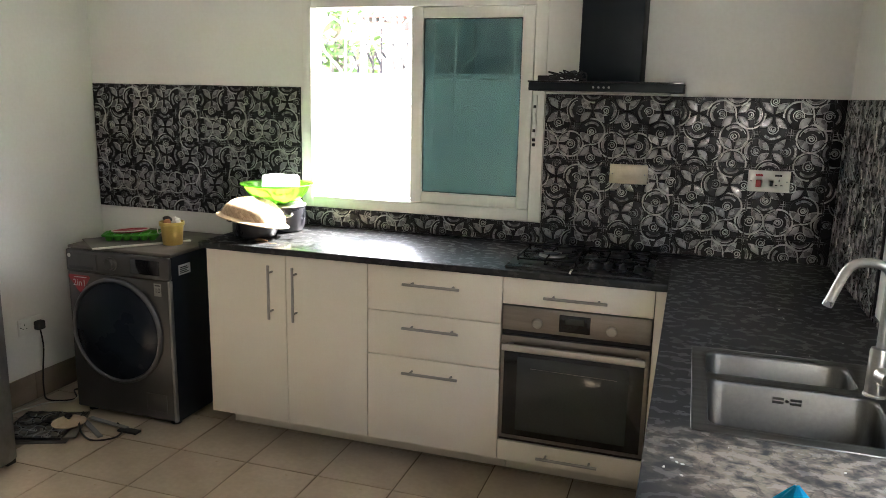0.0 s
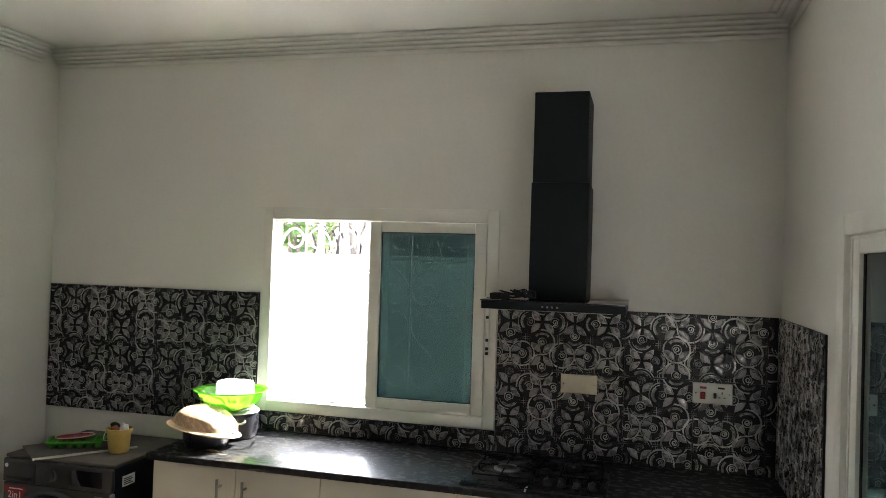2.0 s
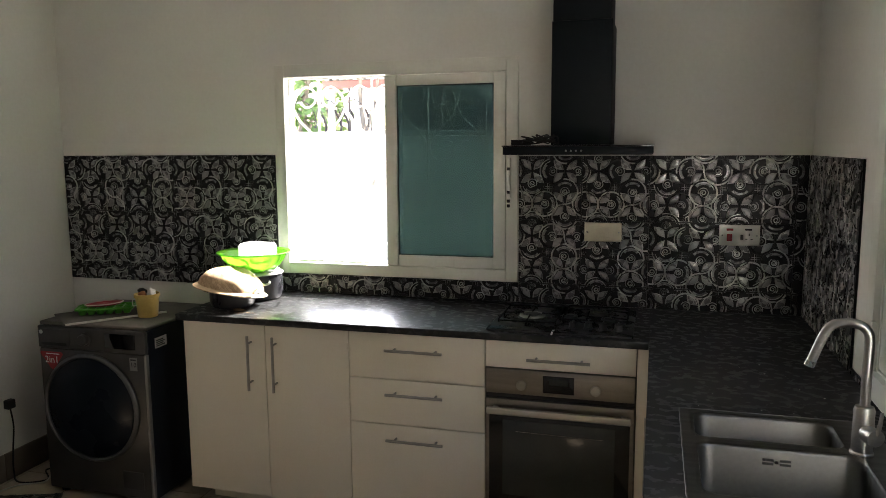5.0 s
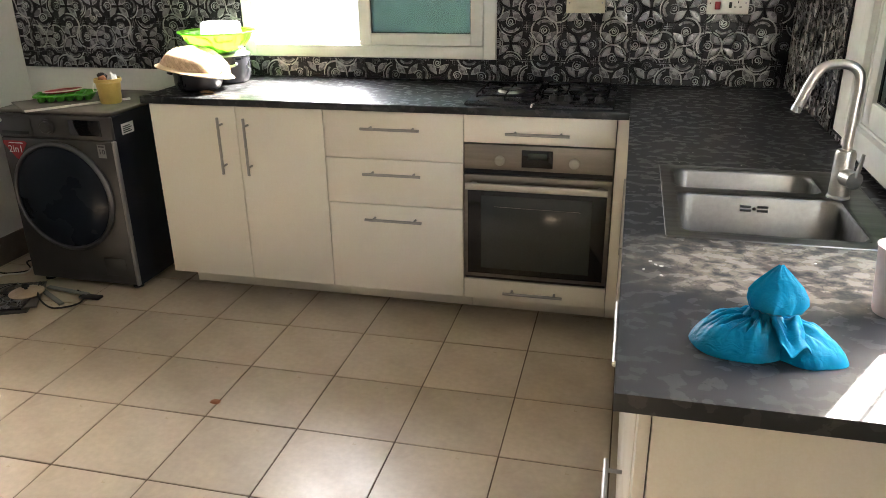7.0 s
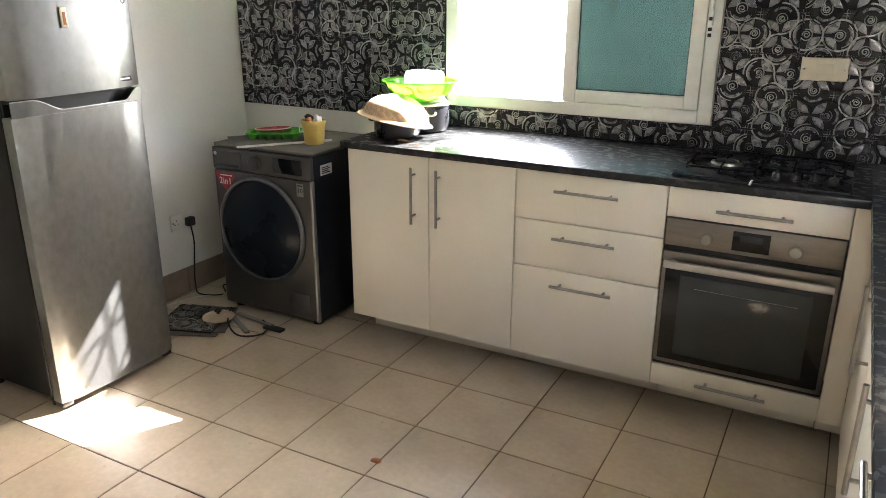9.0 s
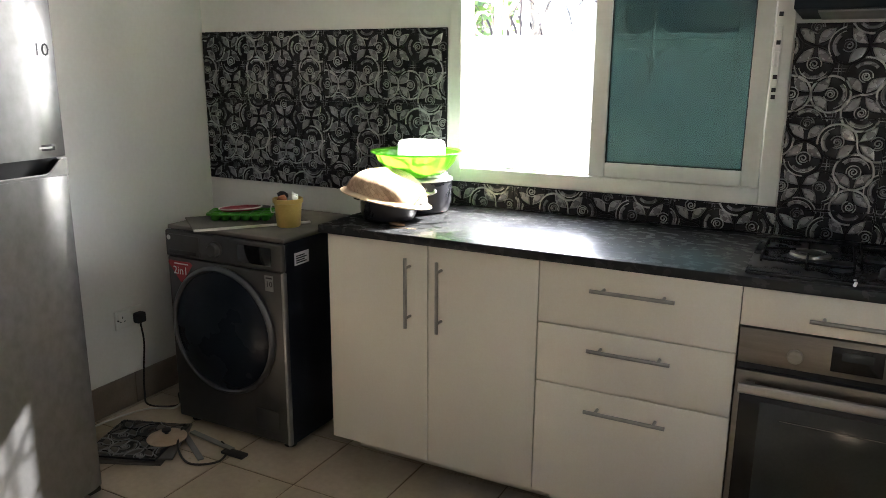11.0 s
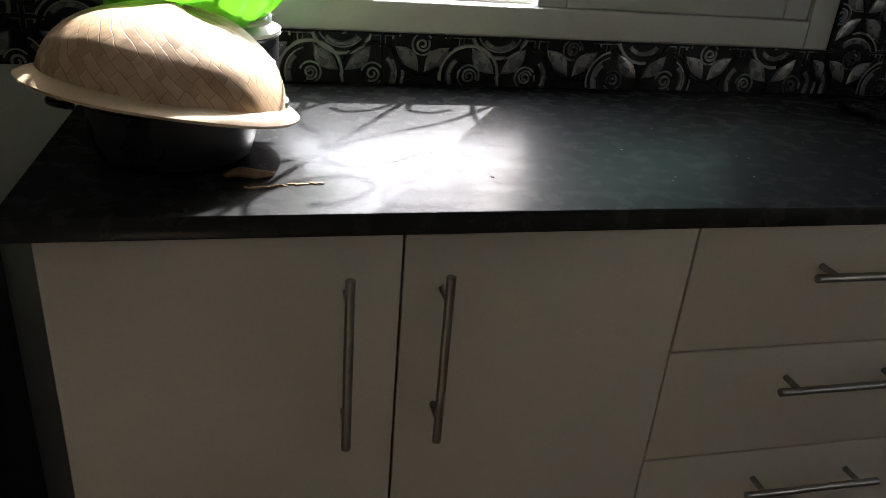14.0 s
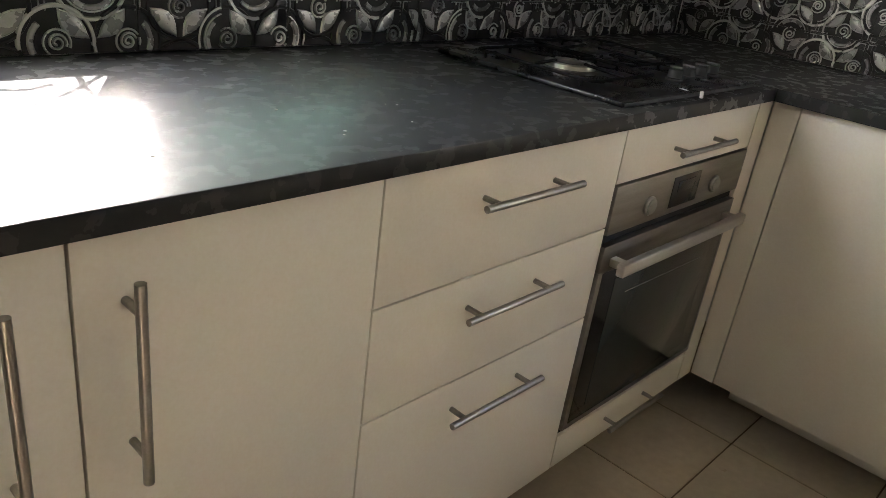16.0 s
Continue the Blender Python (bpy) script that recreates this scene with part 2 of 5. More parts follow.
def worktop_material():
    """Slate-dark laminate, with dried pale water and soap marks round the sink."""
    m, nt, n, l, b = nodes_of("slate_laminate")
    tc = n.new("ShaderNodeTexCoord")

    def noise_at(scale, detail=6, distortion=0.0, stretch=(1, 1, 1)):
        mp, t = n.new("ShaderNodeMapping"), n.new("ShaderNodeTexNoise")
        mp.inputs["Scale"].default_value = stretch
        l.new(tc.outputs["Object"], mp.inputs[0])
        t.inputs["Scale"].default_value, t.inputs["Detail"].default_value, t.inputs["Distortion"].default_value = scale, detail, distortion
        l.new(mp.outputs[0], t.inputs[0])
        return t.outputs[0]

    def rng(v, a, c, lo=0.0, hi=1.0):
        r = n.new("ShaderNodeMapRange")
        r.inputs[1].default_value, r.inputs[2].default_value, r.inputs[3].default_value, r.inputs[4].default_value = a, c, lo, hi
        l.new(v, r.inputs[0])
        return r.outputs[0]

    def times(a, c, op="MULTIPLY"):
        r = n.new("ShaderNodeMath")
        r.operation = op
        for k, v in enumerate((a, c)):
            if isinstance(v, float):
                r.inputs[k].default_value = v
            else:
                l.new(v, r.inputs[k])
        return r.outputs[0]

    def blob(x, y, rx, ry):
        mp, g = n.new("ShaderNodeMapping"), n.new("ShaderNodeVectorMath")
        mp.vector_type = "TEXTURE"
        mp.inputs["Location"].default_value, mp.inputs["Scale"].default_value = (x, y, 0.93), (rx, ry, 1)
        l.new(tc.outputs["Object"], mp.inputs[0])
        g.operation = "LENGTH"
        l.new(mp.outputs[0], g.inputs[0])
        return rng(g.outputs["Value"], 1.0, 0.35)

    mottle = noise_at(5, 2)
    grain = noise_at(160, 2)
    film = noise_at(11, 4)
    fine_mark = noise_at(26, 10, 0.2, (1.0, 1.3, 1))
    vein = rng(times(times(noise_at(24, 9, 0.7), 0.5, "SUBTRACT"), 0.0, "ABSOLUTE"), 0.0, 0.04, 0.35, 1.0)
    nick = rng(noise_at(70, 3, 2.0, (1.0, 0.35, 1)), 0.66, 0.74)
    wipe = noise_at(13, 2, 0.0, (0.5, 2.0, 1))
    near_sink = blob(0.36, 1.25, 0.40, 0.21)
    stain = times(times(times(near_sink, vein), times(rng(film, 0.26, 0.56), rng(fine_mark, 0.34, 0.60))), 1.45)
    stain2 = times(times(blob(0.30, 1.85, 0.60, 1.25), times(rng(wipe, 0.2, 0.8), rng(fine_mark, 0.2, 0.8))), 0.045)
    stain3 = times(times(blob(0.30, 2.25, 0.35, 0.30), times(rng(film, 0.2, 0.8), rng(fine_mark, 0.2, 0.8))), 0.14)
    scuff = times(times(rng(wipe, 0.35, 0.75), times(rng(fine_mark, 0.45, 0.7), nick, "ADD")), 0.04)
    total = times(times(stain, stain2, "ADD"), times(stain3, scuff, "ADD"), "ADD")
    base, mix = n.new("ShaderNodeMix"), n.new("ShaderNodeMix")
    base.data_type = mix.data_type = "RGBA"
    base.inputs[6].default_value, base.inputs[7].default_value = (0.014, 0.015, 0.016, 1), (0.021, 0.022, 0.0225, 1)
    l.new(rng(mottle, 0.2, 0.8), base.inputs[0])
    mix.inputs[7].default_value = (0.26, 0.222, 0.168, 1)
    l.new(base.outputs[2], mix.inputs[6])
    clampd = n.new("ShaderNodeClamp")
    clampd.inputs[2].default_value = 0.75
    l.new(total, clampd.inputs[0])
    l.new(clampd.outputs[0], mix.inputs[0])
    l.new(mix.outputs[2], b.inputs["Base Color"])
    b.inputs["Specular IOR Level"].default_value = 0.14
    b.inputs["Coat IOR"].default_value = 1.40
    l.new(times(rng(mottle, 0.2, 0.8, 0.46, 0.54), times(clampd.outputs[0], 0.20), "ADD"), b.inputs["Roughness"])
    # the lacquer is rubbed unevenly
    l.new(times(rng(noise_at(15, 6, 0.6, (0.7, 1.4, 1)), 0.35, 0.65, 0.38, 0.66), times(nick, 0.25), "SUBTRACT"), b.inputs["Coat Weight"])
    l.new(rng(fine_mark, 0.35, 0.65, 0.22, 0.30), b.inputs["Coat Roughness"])
    bp = n.new("ShaderNodeBump")
    bp.inputs["Strength"].default_value, bp.inputs["Distance"].default_value = 0.12, 0.001
    l.new(grain, bp.inputs["Height"])
    l.new(bp.outputs[0], b.inputs["Normal"])
    l.new(bp.outputs[0], b.inputs["Coat Normal"])
    return m


M_TOP = worktop_material()


def weave_material():
    """Split-palm strips laid aslant, each of its own tone, with fibre lines and thin gaps."""
    m, nt, n, l, b = nodes_of("woven_palm")
    tc, mp, br, fib, mix = n.new("ShaderNodeTexCoord"), n.new("ShaderNodeMapping"), n.new("ShaderNodeTexBrick"), n.new("ShaderNodeTexNoise"), n.new("ShaderNodeMix")
    mp.inputs["Scale"].default_value, mp.inputs["Rotation"].default_value = (6.0, 1.0, 1.0), (0, 0, radians(38))
    wob, add_w, sub_w = n.new("ShaderNodeTexNoise"), n.new("ShaderNodeVectorMath"), n.new("ShaderNodeVectorMath")
    wob.inputs["Scale"].default_value, wob.inputs["Detail"].default_value = 22, 2
    l.new(tc.outputs["Object"], wob.inputs[0])
    sub_w.operation, add_w.operation = "SUBTRACT", "MULTIPLY_ADD"
    sub_w.inputs[1].default_value, add_w.inputs[1].default_value = (0.5, 0.5, 0.5), (0.10, 0.10, 0)
    l.new(wob.outputs["Color"], sub_w.inputs[0])
    l.new(sub_w.outputs[0], add_w.inputs[0])
    l.new(tc.outputs["UV"], mp.inputs[0])
    l.new(mp.outputs[0], add_w.inputs[2])
    l.new(add_w.outputs[0], br.inputs[0])
    br.inputs["Color1"].default_value, br.inputs["Color2"].default_value = (0.65, 0.475, 0.30, 1), (0.47, 0.315, 0.185, 1)
    br.inputs["Mortar"].default_value = (0.30, 0.19, 0.11, 1)
    br.inputs["Scale"].default_value, br.inputs["Mortar Size"].default_value, br.inputs["Mortar Smooth"].default_value = 4.4, 0.017, 0.7
    br.inputs["Brick Width"].default_value, br.inputs["Row Height"].default_value = 0.75, 0.36
    fib.inputs["Scale"].default_value, fib.inputs["Detail"].default_value = 60, 6
    l.new(tc.outputs["Object"], fib.inputs[0])
    mix.data_type, mix.blend_type = "RGBA", "OVERLAY"
    mix.inputs[0].default_value = 0.35
    l.new(br.outputs["Color"], mix.inputs[6])
    l.new(fib.outputs[0], mix.inputs[7])
    l.new(mix.outputs[2], b.inputs["Base Color"])
    b.inputs["Roughness"].default_value = 0.55
    gap, add = n.new("ShaderNodeMath"), n.new("ShaderNodeMath")
    gap.operation, add.operation = "MULTIPLY", "SUBTRACT"
    gap.inputs[1].default_value = 1.2
    l.new(br.outputs["Fac"], gap.inputs[0])
    l.new(fib.outputs[0], add.inputs[0])
    l.new(gap.outputs[0], add.inputs[1])
    bp = n.new("ShaderNodeBump")
    bp.inputs["Strength"].default_value, bp.inputs["Distance"].default_value = 0.4, 0.0015
    l.new(add.outputs[0], bp.inputs["Height"])
    l.new(bp.outputs[0], b.inputs["Normal"])
    return m


M_WEAVE = weave_material()


def fridge_material():
    """Dull stainless sheet with upright wipe marks, fine smears and fingerprints."""
    m, nt, n, l, b = nodes_of("smeared_stainless")
    tc = n.new("ShaderNodeTexCoord")

    def tex(scale, stretch, detail, dist=0.0):
        mp, t = n.new("ShaderNodeMapping"), n.new("ShaderNodeTexNoise")
        mp.inputs["Scale"].default_value = stretch
        l.new(tc.outputs["Object"], mp.inputs[0])
        t.inputs["Scale"].default_value, t.inputs["Detail"].default_value, t.inputs["Distortion"].default_value = scale, detail, dist
        l.new(mp.outputs[0], t.inputs[0])
        return t.outputs[0]

    def rng(v, a, c, lo, hi):
        q = n.new("ShaderNodeMapRange")
        q.inputs[1].default_value, q.inputs[2].default_value, q.inputs[3].default_value, q.inputs[4].default_value = a, c, lo, hi
        l.new(v, q.inputs[0])
        return q.outputs[0]

    wipe, smear, brush = tex(9, (1, 2.2, 0.35), 9, 0.3), tex(34, (1, 1, 0.7), 8), tex(6, (1, 3, 60), 3)
    add, mix = n.new("ShaderNodeMath"), n.new("ShaderNodeMix")
    l.new(rng(wipe, 0.3, 0.7, 0.30, 0.37), add.inputs[0])
    l.new(rng(smear, 0.48, 0.72, 0.0, 0.10), add.inputs[1])
    l.new(add.outputs[0], b.inputs["Roughness"])
    mix.data_type = "RGBA"
    mix.inputs[6].default_value, mix.inputs[7].default_value = (0.26, 0.257, 0.25, 1), (0.215, 0.212, 0.205, 1)
    l.new(rng(smear, 0.3, 0.7, 0.0, 1.0), mix.inputs[0])
    l.new(mix.outputs[2], b.inputs["Base Color"])
    b.inputs["Metallic"].default_value = 0.88
    bp = n.new("ShaderNodeBump")
    bp.inputs["Strength"].default_value, bp.inputs["Distance"].default_value = 0.05, 0.001
    l.new(brush, bp.inputs["Height"])
    l.new(bp.outputs[0], b.inputs["Normal"])
    return m


M_FRIDGE = fridge_material()
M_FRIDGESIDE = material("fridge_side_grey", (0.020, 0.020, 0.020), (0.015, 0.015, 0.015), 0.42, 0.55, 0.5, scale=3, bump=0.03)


# ---- mesh helpers ----
def mesh_of(name, bm, mats, smooth=True):
    bmesh.ops.recalc_face_normals(bm, faces=bm.faces)
    me = bpy.data.meshes.new(name)
    bm.to_mesh(me)
    bm.free()
    for mt in mats if isinstance(mats, (list, tuple)) else [mats]:
        me.materials.append(mt)
    if smooth:
        for p in me.polygons:
            p.use_smooth = True
        me.set_sharp_from_angle(angle=radians(35))
    return me


def part(name, bm, mats, parent=None, label="", smooth=True):
    ob = new(name, mesh_of(name, bm, mats, smooth))
    if parent is not None:
        ob.parent = parent
    return tagged(ob, label)


def thing(name, place, label, category, group="", kind=""):
    ob = new(name)
    ob.empty_display_size = 0.05
    ob.location = place
    return tagged(ob, label, category, group, kind)


def box(a, c, bevel=0.0, seg=2, bm=None, mat=0):
    """An axis-aligned block from corner a to corner c."""
    out = bm or bmesh.new()
    t = bmesh.new()
    bmesh.ops.create_cube(t, size=1)
    for v in t.verts:
        v.co = Vector([(a[i] + c[i]) / 2 + v.co[i] * abs(c[i] - a[i]) for i in range(3)])
    if bevel:
        bmesh.ops.bevel(t, geom=t.edges[:], offset=bevel, segments=seg, profile=0.5, affect="EDGES")
    join(out, t, mat)
    return out


def join(out, t, mat=0, m=None):
    t.verts.index_update()
    vs = [out.verts.new(m @ v.co if m else v.co) for v in t.verts]
    for f in t.faces:
        try:
            nf = out.faces.new([vs[v.index] for v in f.verts])
            nf.material_index = mat if mat is not None else f.material_index
        except ValueError:
            pass
    t.free()


def lathe(profile, seg=32, bm=None, m=None, mat=0, wave=None, caps=True):
    """Turns a list of (radius, height) round the z axis."""
    out = bm or bmesh.new()
    rings = []
    for k, (r, z) in enumerate(profile):
        ring = []
        for i in range(seg):
            a = 2 * math.pi * i / seg
            rr = r * (wave(a, k) if wave else 1)
            p = Vector((rr * math.cos(a), rr * math.sin(a), z))
            ring.append(out.verts.new(m @ p if m else p))
        rings.append(ring)
    for r0, r1 in zip(rings, rings[1:]):
        for i in range(seg):
            f = out.faces.new((r0[i], r0[(i + 1) % seg], r1[(i + 1) % seg], r1[i]))
            f.material_index = mat
    for ring, (r, z) in ((rings[0], profile[0]), (rings[-1], profile[-1])):
        if caps and r > 1e-6:
            out.faces.new(ring).material_index = mat
    return out


def tube(points, radius, seg=8, bm=None, mat=0, closed=False):
    """A round bar along a line of points."""
    out = bm or bmesh.new()
    pts = [Vector(p) for p in points]
    n_ = len(pts)
    rings, up = [], None
    for i, p in enumerate(pts):
        if closed:
            d = pts[(i + 1) % n_] - pts[i - 1]
        else:
            d = pts[min(i + 1, n_ - 1)] - pts[max(i - 1, 0)]
        d.normalize()
        if up is None:
            up = Vector((0, 0, 1)) if abs(d.z) < 0.9 else Vector((1, 0, 0))
        side = d.cross(up).normalized()
        up = side.cross(d).normalized()
        r = radius(i / (n_ - 1)) if callable(radius) else radius
        rings.append([out.verts.new(p + (side * math.cos(2 * math.pi * k / seg) + up * math.sin(2 * math.pi * k / seg)) * r) for k in range(seg)])
    pairs = list(zip(rings, rings[1:])) + ([(rings[-1], rings[0])] if closed else [])
    for r0, r1 in pairs:
        for k in range(seg):
            out.faces.new((r0[k], r0[(k + 1) % seg], r1[(k + 1) % seg], r1[k])).material_index = mat
    if not closed:
        out.faces.new(rings[0][::-1]).material_index = mat
        out.faces.new(rings[-1]).material_index = mat
    return out


def curve_points(ctrl, n_=12):
    """A smooth line through the points."""
    p = [Vector(c) for c in ctrl]
    p = [p[0] * 2 - p[1]] + p + [p[-1] * 2 - p[-2]]
    out = []
    for i in range(1, len(p) - 2):
        for k in range(n_):
            t = k / n_
            a, b_, c, d = p[i - 1], p[i], p[i + 1], p[i + 2]
            out.append(0.5 * ((2 * b_) + (c - a) * t + (2 * a - 5 * b_ + 4 * c - d) * t * t + (3 * b_ - a - 3 * c + d) * t ** 3))
    out.append(p[-2])
    return out


def writing(name, text, size, m, mat, parent, label=""):
    """Raised letters in the built-in font, as a mesh."""
    cu = bpy.data.curves.new(name, "FONT")
    cu.body, cu.size, cu.extrude, cu.align_x, cu.align_y = text, size, 0.0004, "CENTER", "CENTER"
    cu.resolution_u = 2
    tmp = bpy.data.objects.new(name, cu)
    scene.collection.objects.link(tmp)
    me = bpy.data.meshes.new_from_object(tmp.evaluated_get(bpy.context.evaluated_depsgraph_get()))
    bpy.data.objects.remove(tmp)
    me.materials.clear()
    me.materials.append(mat)
    ob = new(name, me)
    ob.parent = parent
    ob.matrix_basis = m
    return tagged(ob, label)


def slab_with_hole(a, c, h0, h1, axis, bm=None, mat=0):
    """A block from a to c with an opening through it along the axis 'x' or 'y'; h0, h1: the opening's corners across and up."""
    k = 1 if axis == "x" else 0
    out = bm or bmesh.new()

    def piece(u0, u1, z0, z1):
        if u1 - u0 < 1e-4 or z1 - z0 < 1e-4:
            return
        p, q = list(a), list(c)
        p[k], q[k], p[2], q[2] = u0, u1, z0, z1
        box(p, q, bm=out, mat=mat)

    piece(a[k], h0[0], a[2], c[2])
    piece(h1[0], c[k], a[2], c[2])
    piece(h0[0], h1[0], a[2], h0[1])
    piece(h0[0], h1[0], h1[1], c[2])
    return out


# ---- the room ----
XL, XR, YB, YF, ZC = -3.17, 0.69, 3.32, -2.6, 2.998
TH = 0.15
WIN_B = ((-1.82, 1.076), (-0.59, 2.115))
WIN_R = ((0.60, 1.0), (2.21, 2.03))
TOP_Z = 0.967

tagged(part("floor", box((XL - TH, YF - TH, -0.12), (XR + TH, YB + TH, -0.004)), M_GROUT), "brown cement bed under beige floor tiles", "floor", kind="structure")
tagged(part("ceiling", box((XL - TH, YF - TH, ZC), (XR + TH, YB + TH, ZC + 0.15)), M_CEIL), "white painted plaster ceiling", "ceiling", kind="structure")
tagged(part("wall_north", slab_with_hole((XL - TH, YB, 0), (XR + TH, YB + TH, ZC), WIN_B[0], WIN_B[1], "y"), M_WALL), "white painted wall with a sliding window", "wall", kind="structure")
tagged(part("wall_east", slab_with_hole((XR, YF, 0), (XR + TH, YB, ZC), WIN_R[0], WIN_R[1], "x"), M_WALL), "white painted wall with a window over the sink", "wall", kind="structure")
tagged(part("wall_west", box((XL - TH, YF, 0), (XL, YB, ZC)), M_WALL), "plain white painted wall behind the fridge", "wall", kind="structure")
tagged(part("wall_south", box((XL - TH, YF - TH, 0), (XR + TH, YF, ZC)), M_WALL), "plain white painted wall", "wall", kind="structure")


def cornice(name, along, a, b_):
    """Stepped plaster moulding under the ceiling."""
    bm = bmesh.new()
    for d, z0, z1 in ((0.020, ZC - 0.095, ZC - 0.072), (0.036, ZC - 0.070, ZC - 0.055), (0.054, ZC - 0.053, ZC - 0.037),
                      (0.072, ZC - 0.035, ZC - 0.019), (0.092, ZC - 0.017, ZC - 0.001)):
        if along == "north":
            p, q = (a, YB - d, z0), (b_, YB - 0.001, z1)
        elif along == "west":
            p, q = (XL + 0.001, a, z0), (XL + d, b_, z1)
        elif along == "east":
            p, q = (XR - d, a, z0), (XR - 0.001, b_, z1)
        else:
            p, q = (a, YF + 0.001, z0), (b_, YF + d, z1)
        box(p, q, 0.007, 3, bm)
    tagged(part(name, bm, M_CEIL), "white stepped plaster cornice", "cornice", kind="structure")


cornice("trim_north", "north", XL + 0.002, XR - 0.002)
cornice("trim_west", "west", YF + 0.14, YB - 0.14)
cornice("trim_east", "east", YF + 0.14, YB - 0.14)
cornice("trim_south", "south", XL + 0.002, XR - 0.002)


# ---- windows ----
def to_wall(axis, at, uv):
    return [(u, at, z) if axis == "y" else (at, u, z) for u, z in uv]


def grille(axis, at, u_bar, u0, u1, z0, z1, parent, hearts=True):
    """Uprights outside a window, with a heart and an upturned heart in each panel; u_bar: where one upright stands."""
    w, mid = 0.297, 1.62

    def scroll_bar(c, s, half, pts):
        line = [(q.x, q.y) for q in curve_points([(c + s * u, mid + half * v, 0) for u, v in pts], 6)]
        line = [(u, z) for u, z in line if u0 < u < u1 and z0 < z < z1]
        if len(line) > 3:
            part("grille_scroll", tube(to_wall(axis, at, line), 0.0056, 6), M_GRILLE, parent)

    k0 = math.ceil((u0 - u_bar) / w)
    k1 = math.floor((u1 - u_bar) / w)
    for k in range(k0, k1 + 1):
        part("grille_bar", tube(to_wall(axis, at, [(u_bar + k * w, z0), (u_bar + k * w, z1)]), 0.0058, 6), M_GRILLE, parent)
    for k in range(k0 - 1, k1 + 1) if hearts else ():
        c = u_bar + (k + 0.5) * w
        for s in (-1, 1):
            for half in (-1, 1):
                scroll_bar(c, s, half, [(0.0, 0.300), (0.035, 0.235), (0.105, 0.165), (0.140, 0.105), (0.128, 0.050), (0.078, 0.020), (0.028, 0.040), (0.010, 0.078), (0.030, 0.116), (0.062, 0.120)])
                scroll_bar(c, s, half, [(0.0, 0.300), (0.022, 0.362), (0.078, 0.405), (0.128, 0.372), (0.122, 0.322), (0.080, 0.300), (0.045, 0.322)])
    for z in (z0 + 0.012, z1 - 0.012):
        part("grille_rail", tube(to_wall(axis, at, [(u0, z), (u1, z)]), 0.007, 6), M_GRILLE, parent)


def frame_ring(axis, u0, u1, z0, z1, d0, d1, wl, wr, wb, wt, bevel=0.003):
    """A rectangular frame of four bars; d0, d1: its depth range across the wall."""
    bm = bmesh.new()

    def bar(ua, ub, za, zb):
        if axis == "y":
            box((ua, d0, za), (ub, d1, zb), bevel, 2, bm)
        else:
            box((d0, ua, za), (d1, ub, zb), bevel, 2, bm)

    bar(u0, u0 + wl, z0, z1)
    bar(u1 - wr, u1, z0, z1)
    bar(u0 + wl + 0.0005, u1 - wr - 0.0005, z0, z0 + wb)
    bar(u0 + wl + 0.0005, u1 - wr - 0.0005, z1 - wt, z1)
    return bm


w1 = thing("window_1", (0, 0, 0), "white sliding window, one half open, green glass in the other", "window", kind="structure")
(u0, z0), (u1, z1) = WIN_B
part("window_frame", frame_ring("y", u0 - 0.012, u1 + 0.012, z0 - 0.011, z1 + 0.012, YB - 0.009, YB + 0.105, 0.050, 0.058, 0.056, 0.064, 0.004), M_UPVC, w1)
part("track", frame_ring("y", u0 + 0.0375, u1 - 0.0455, z0 + 0.0450, z1 - 0.0515, YB + 0.040, YB + 0.050, 0.006, 0.012, 0.010, 0.008, 0.001), M_UPVC, w1)
sash = part("sash", frame_ring("y", -1.243, -0.640, 1.1225, 2.060, YB - 0.002, YB + 0.034, 0.060, 0.058, 0.054, 0.050, 0.004), M_UPVC, w1)
gk = part("pane", box((-1.186, YB + 0.014, 1.174), (-0.696, YB + 0.020, 2.012)), M_GLASSGREEN, sash, "green tinted glass", False)
part("gasket", frame_ring("y", -1.185, -0.697, 1.1755, 2.011, YB + 0.010, YB + 0.024, 0.006, 0.006, 0.006, 0.006, 0.001), M_BLACKMATT, sash)
lk = bmesh.new()
box((-0.632, YB - 0.021, 1.47), (-0.612, YB - 0.009, 1.66), 0.003, 2, lk)
box((-0.629, YB - 0.031, 1.53), (-0.615, YB - 0.021, 1.58), 0.003, 2, lk)
part("latch", lk, M_WHITE, w1)
for z in (1.425, 1.448, 1.49, 1.60, 1.69):
    part("screw", box((-0.628, YB - 0.0225, z), (-0.615, YB - 0.0085, z + 0.014), 0.001), M_BLACK, w1)
grille("y", YB + 0.13, -1.061, u0 + 0.02, u1 - 0.02, z0 + 0.03, z1 - 0.01, w1)

w2 = thing("window_2", (0, 0, 0), "white framed sliding window with dark tinted glass over the sink", "window", kind="structure")
(u0, z0), (u1, z1) = WIN_R
part("window_frame", frame_ring("x", u0 - 0.012, u1 + 0.012, z0 - 0.012, z1 + 0.012, XR - 0.030, XR + 0.105, 0.06, 0.075, 0.075, 0.062, 0.004), M_UPVC, w2)
part("track", frame_ring("x", u0 + 0.05, u1 - 0.064, z0 + 0.064, z1 - 0.052, XR - 0.012, XR - 0.002, 0.008, 0.014, 0.008, 0.008, 0.001), M_UPVC, w2)
sash = part("sash", frame_ring("x", 1.395, 2.142, z0 + 0.072, z1 - 0.058, XR - 0.008, XR + 0.030, 0.06, 0.07, 0.07, 0.045, 0.004), M_UPVC, w2)
part("pane", box((XR + 0.008, 1.450, z0 + 0.137), (XR + 0.014, 2.077, z1 - 0.098)), M_GLASSDARK, sash, "dark tinted glass", False)
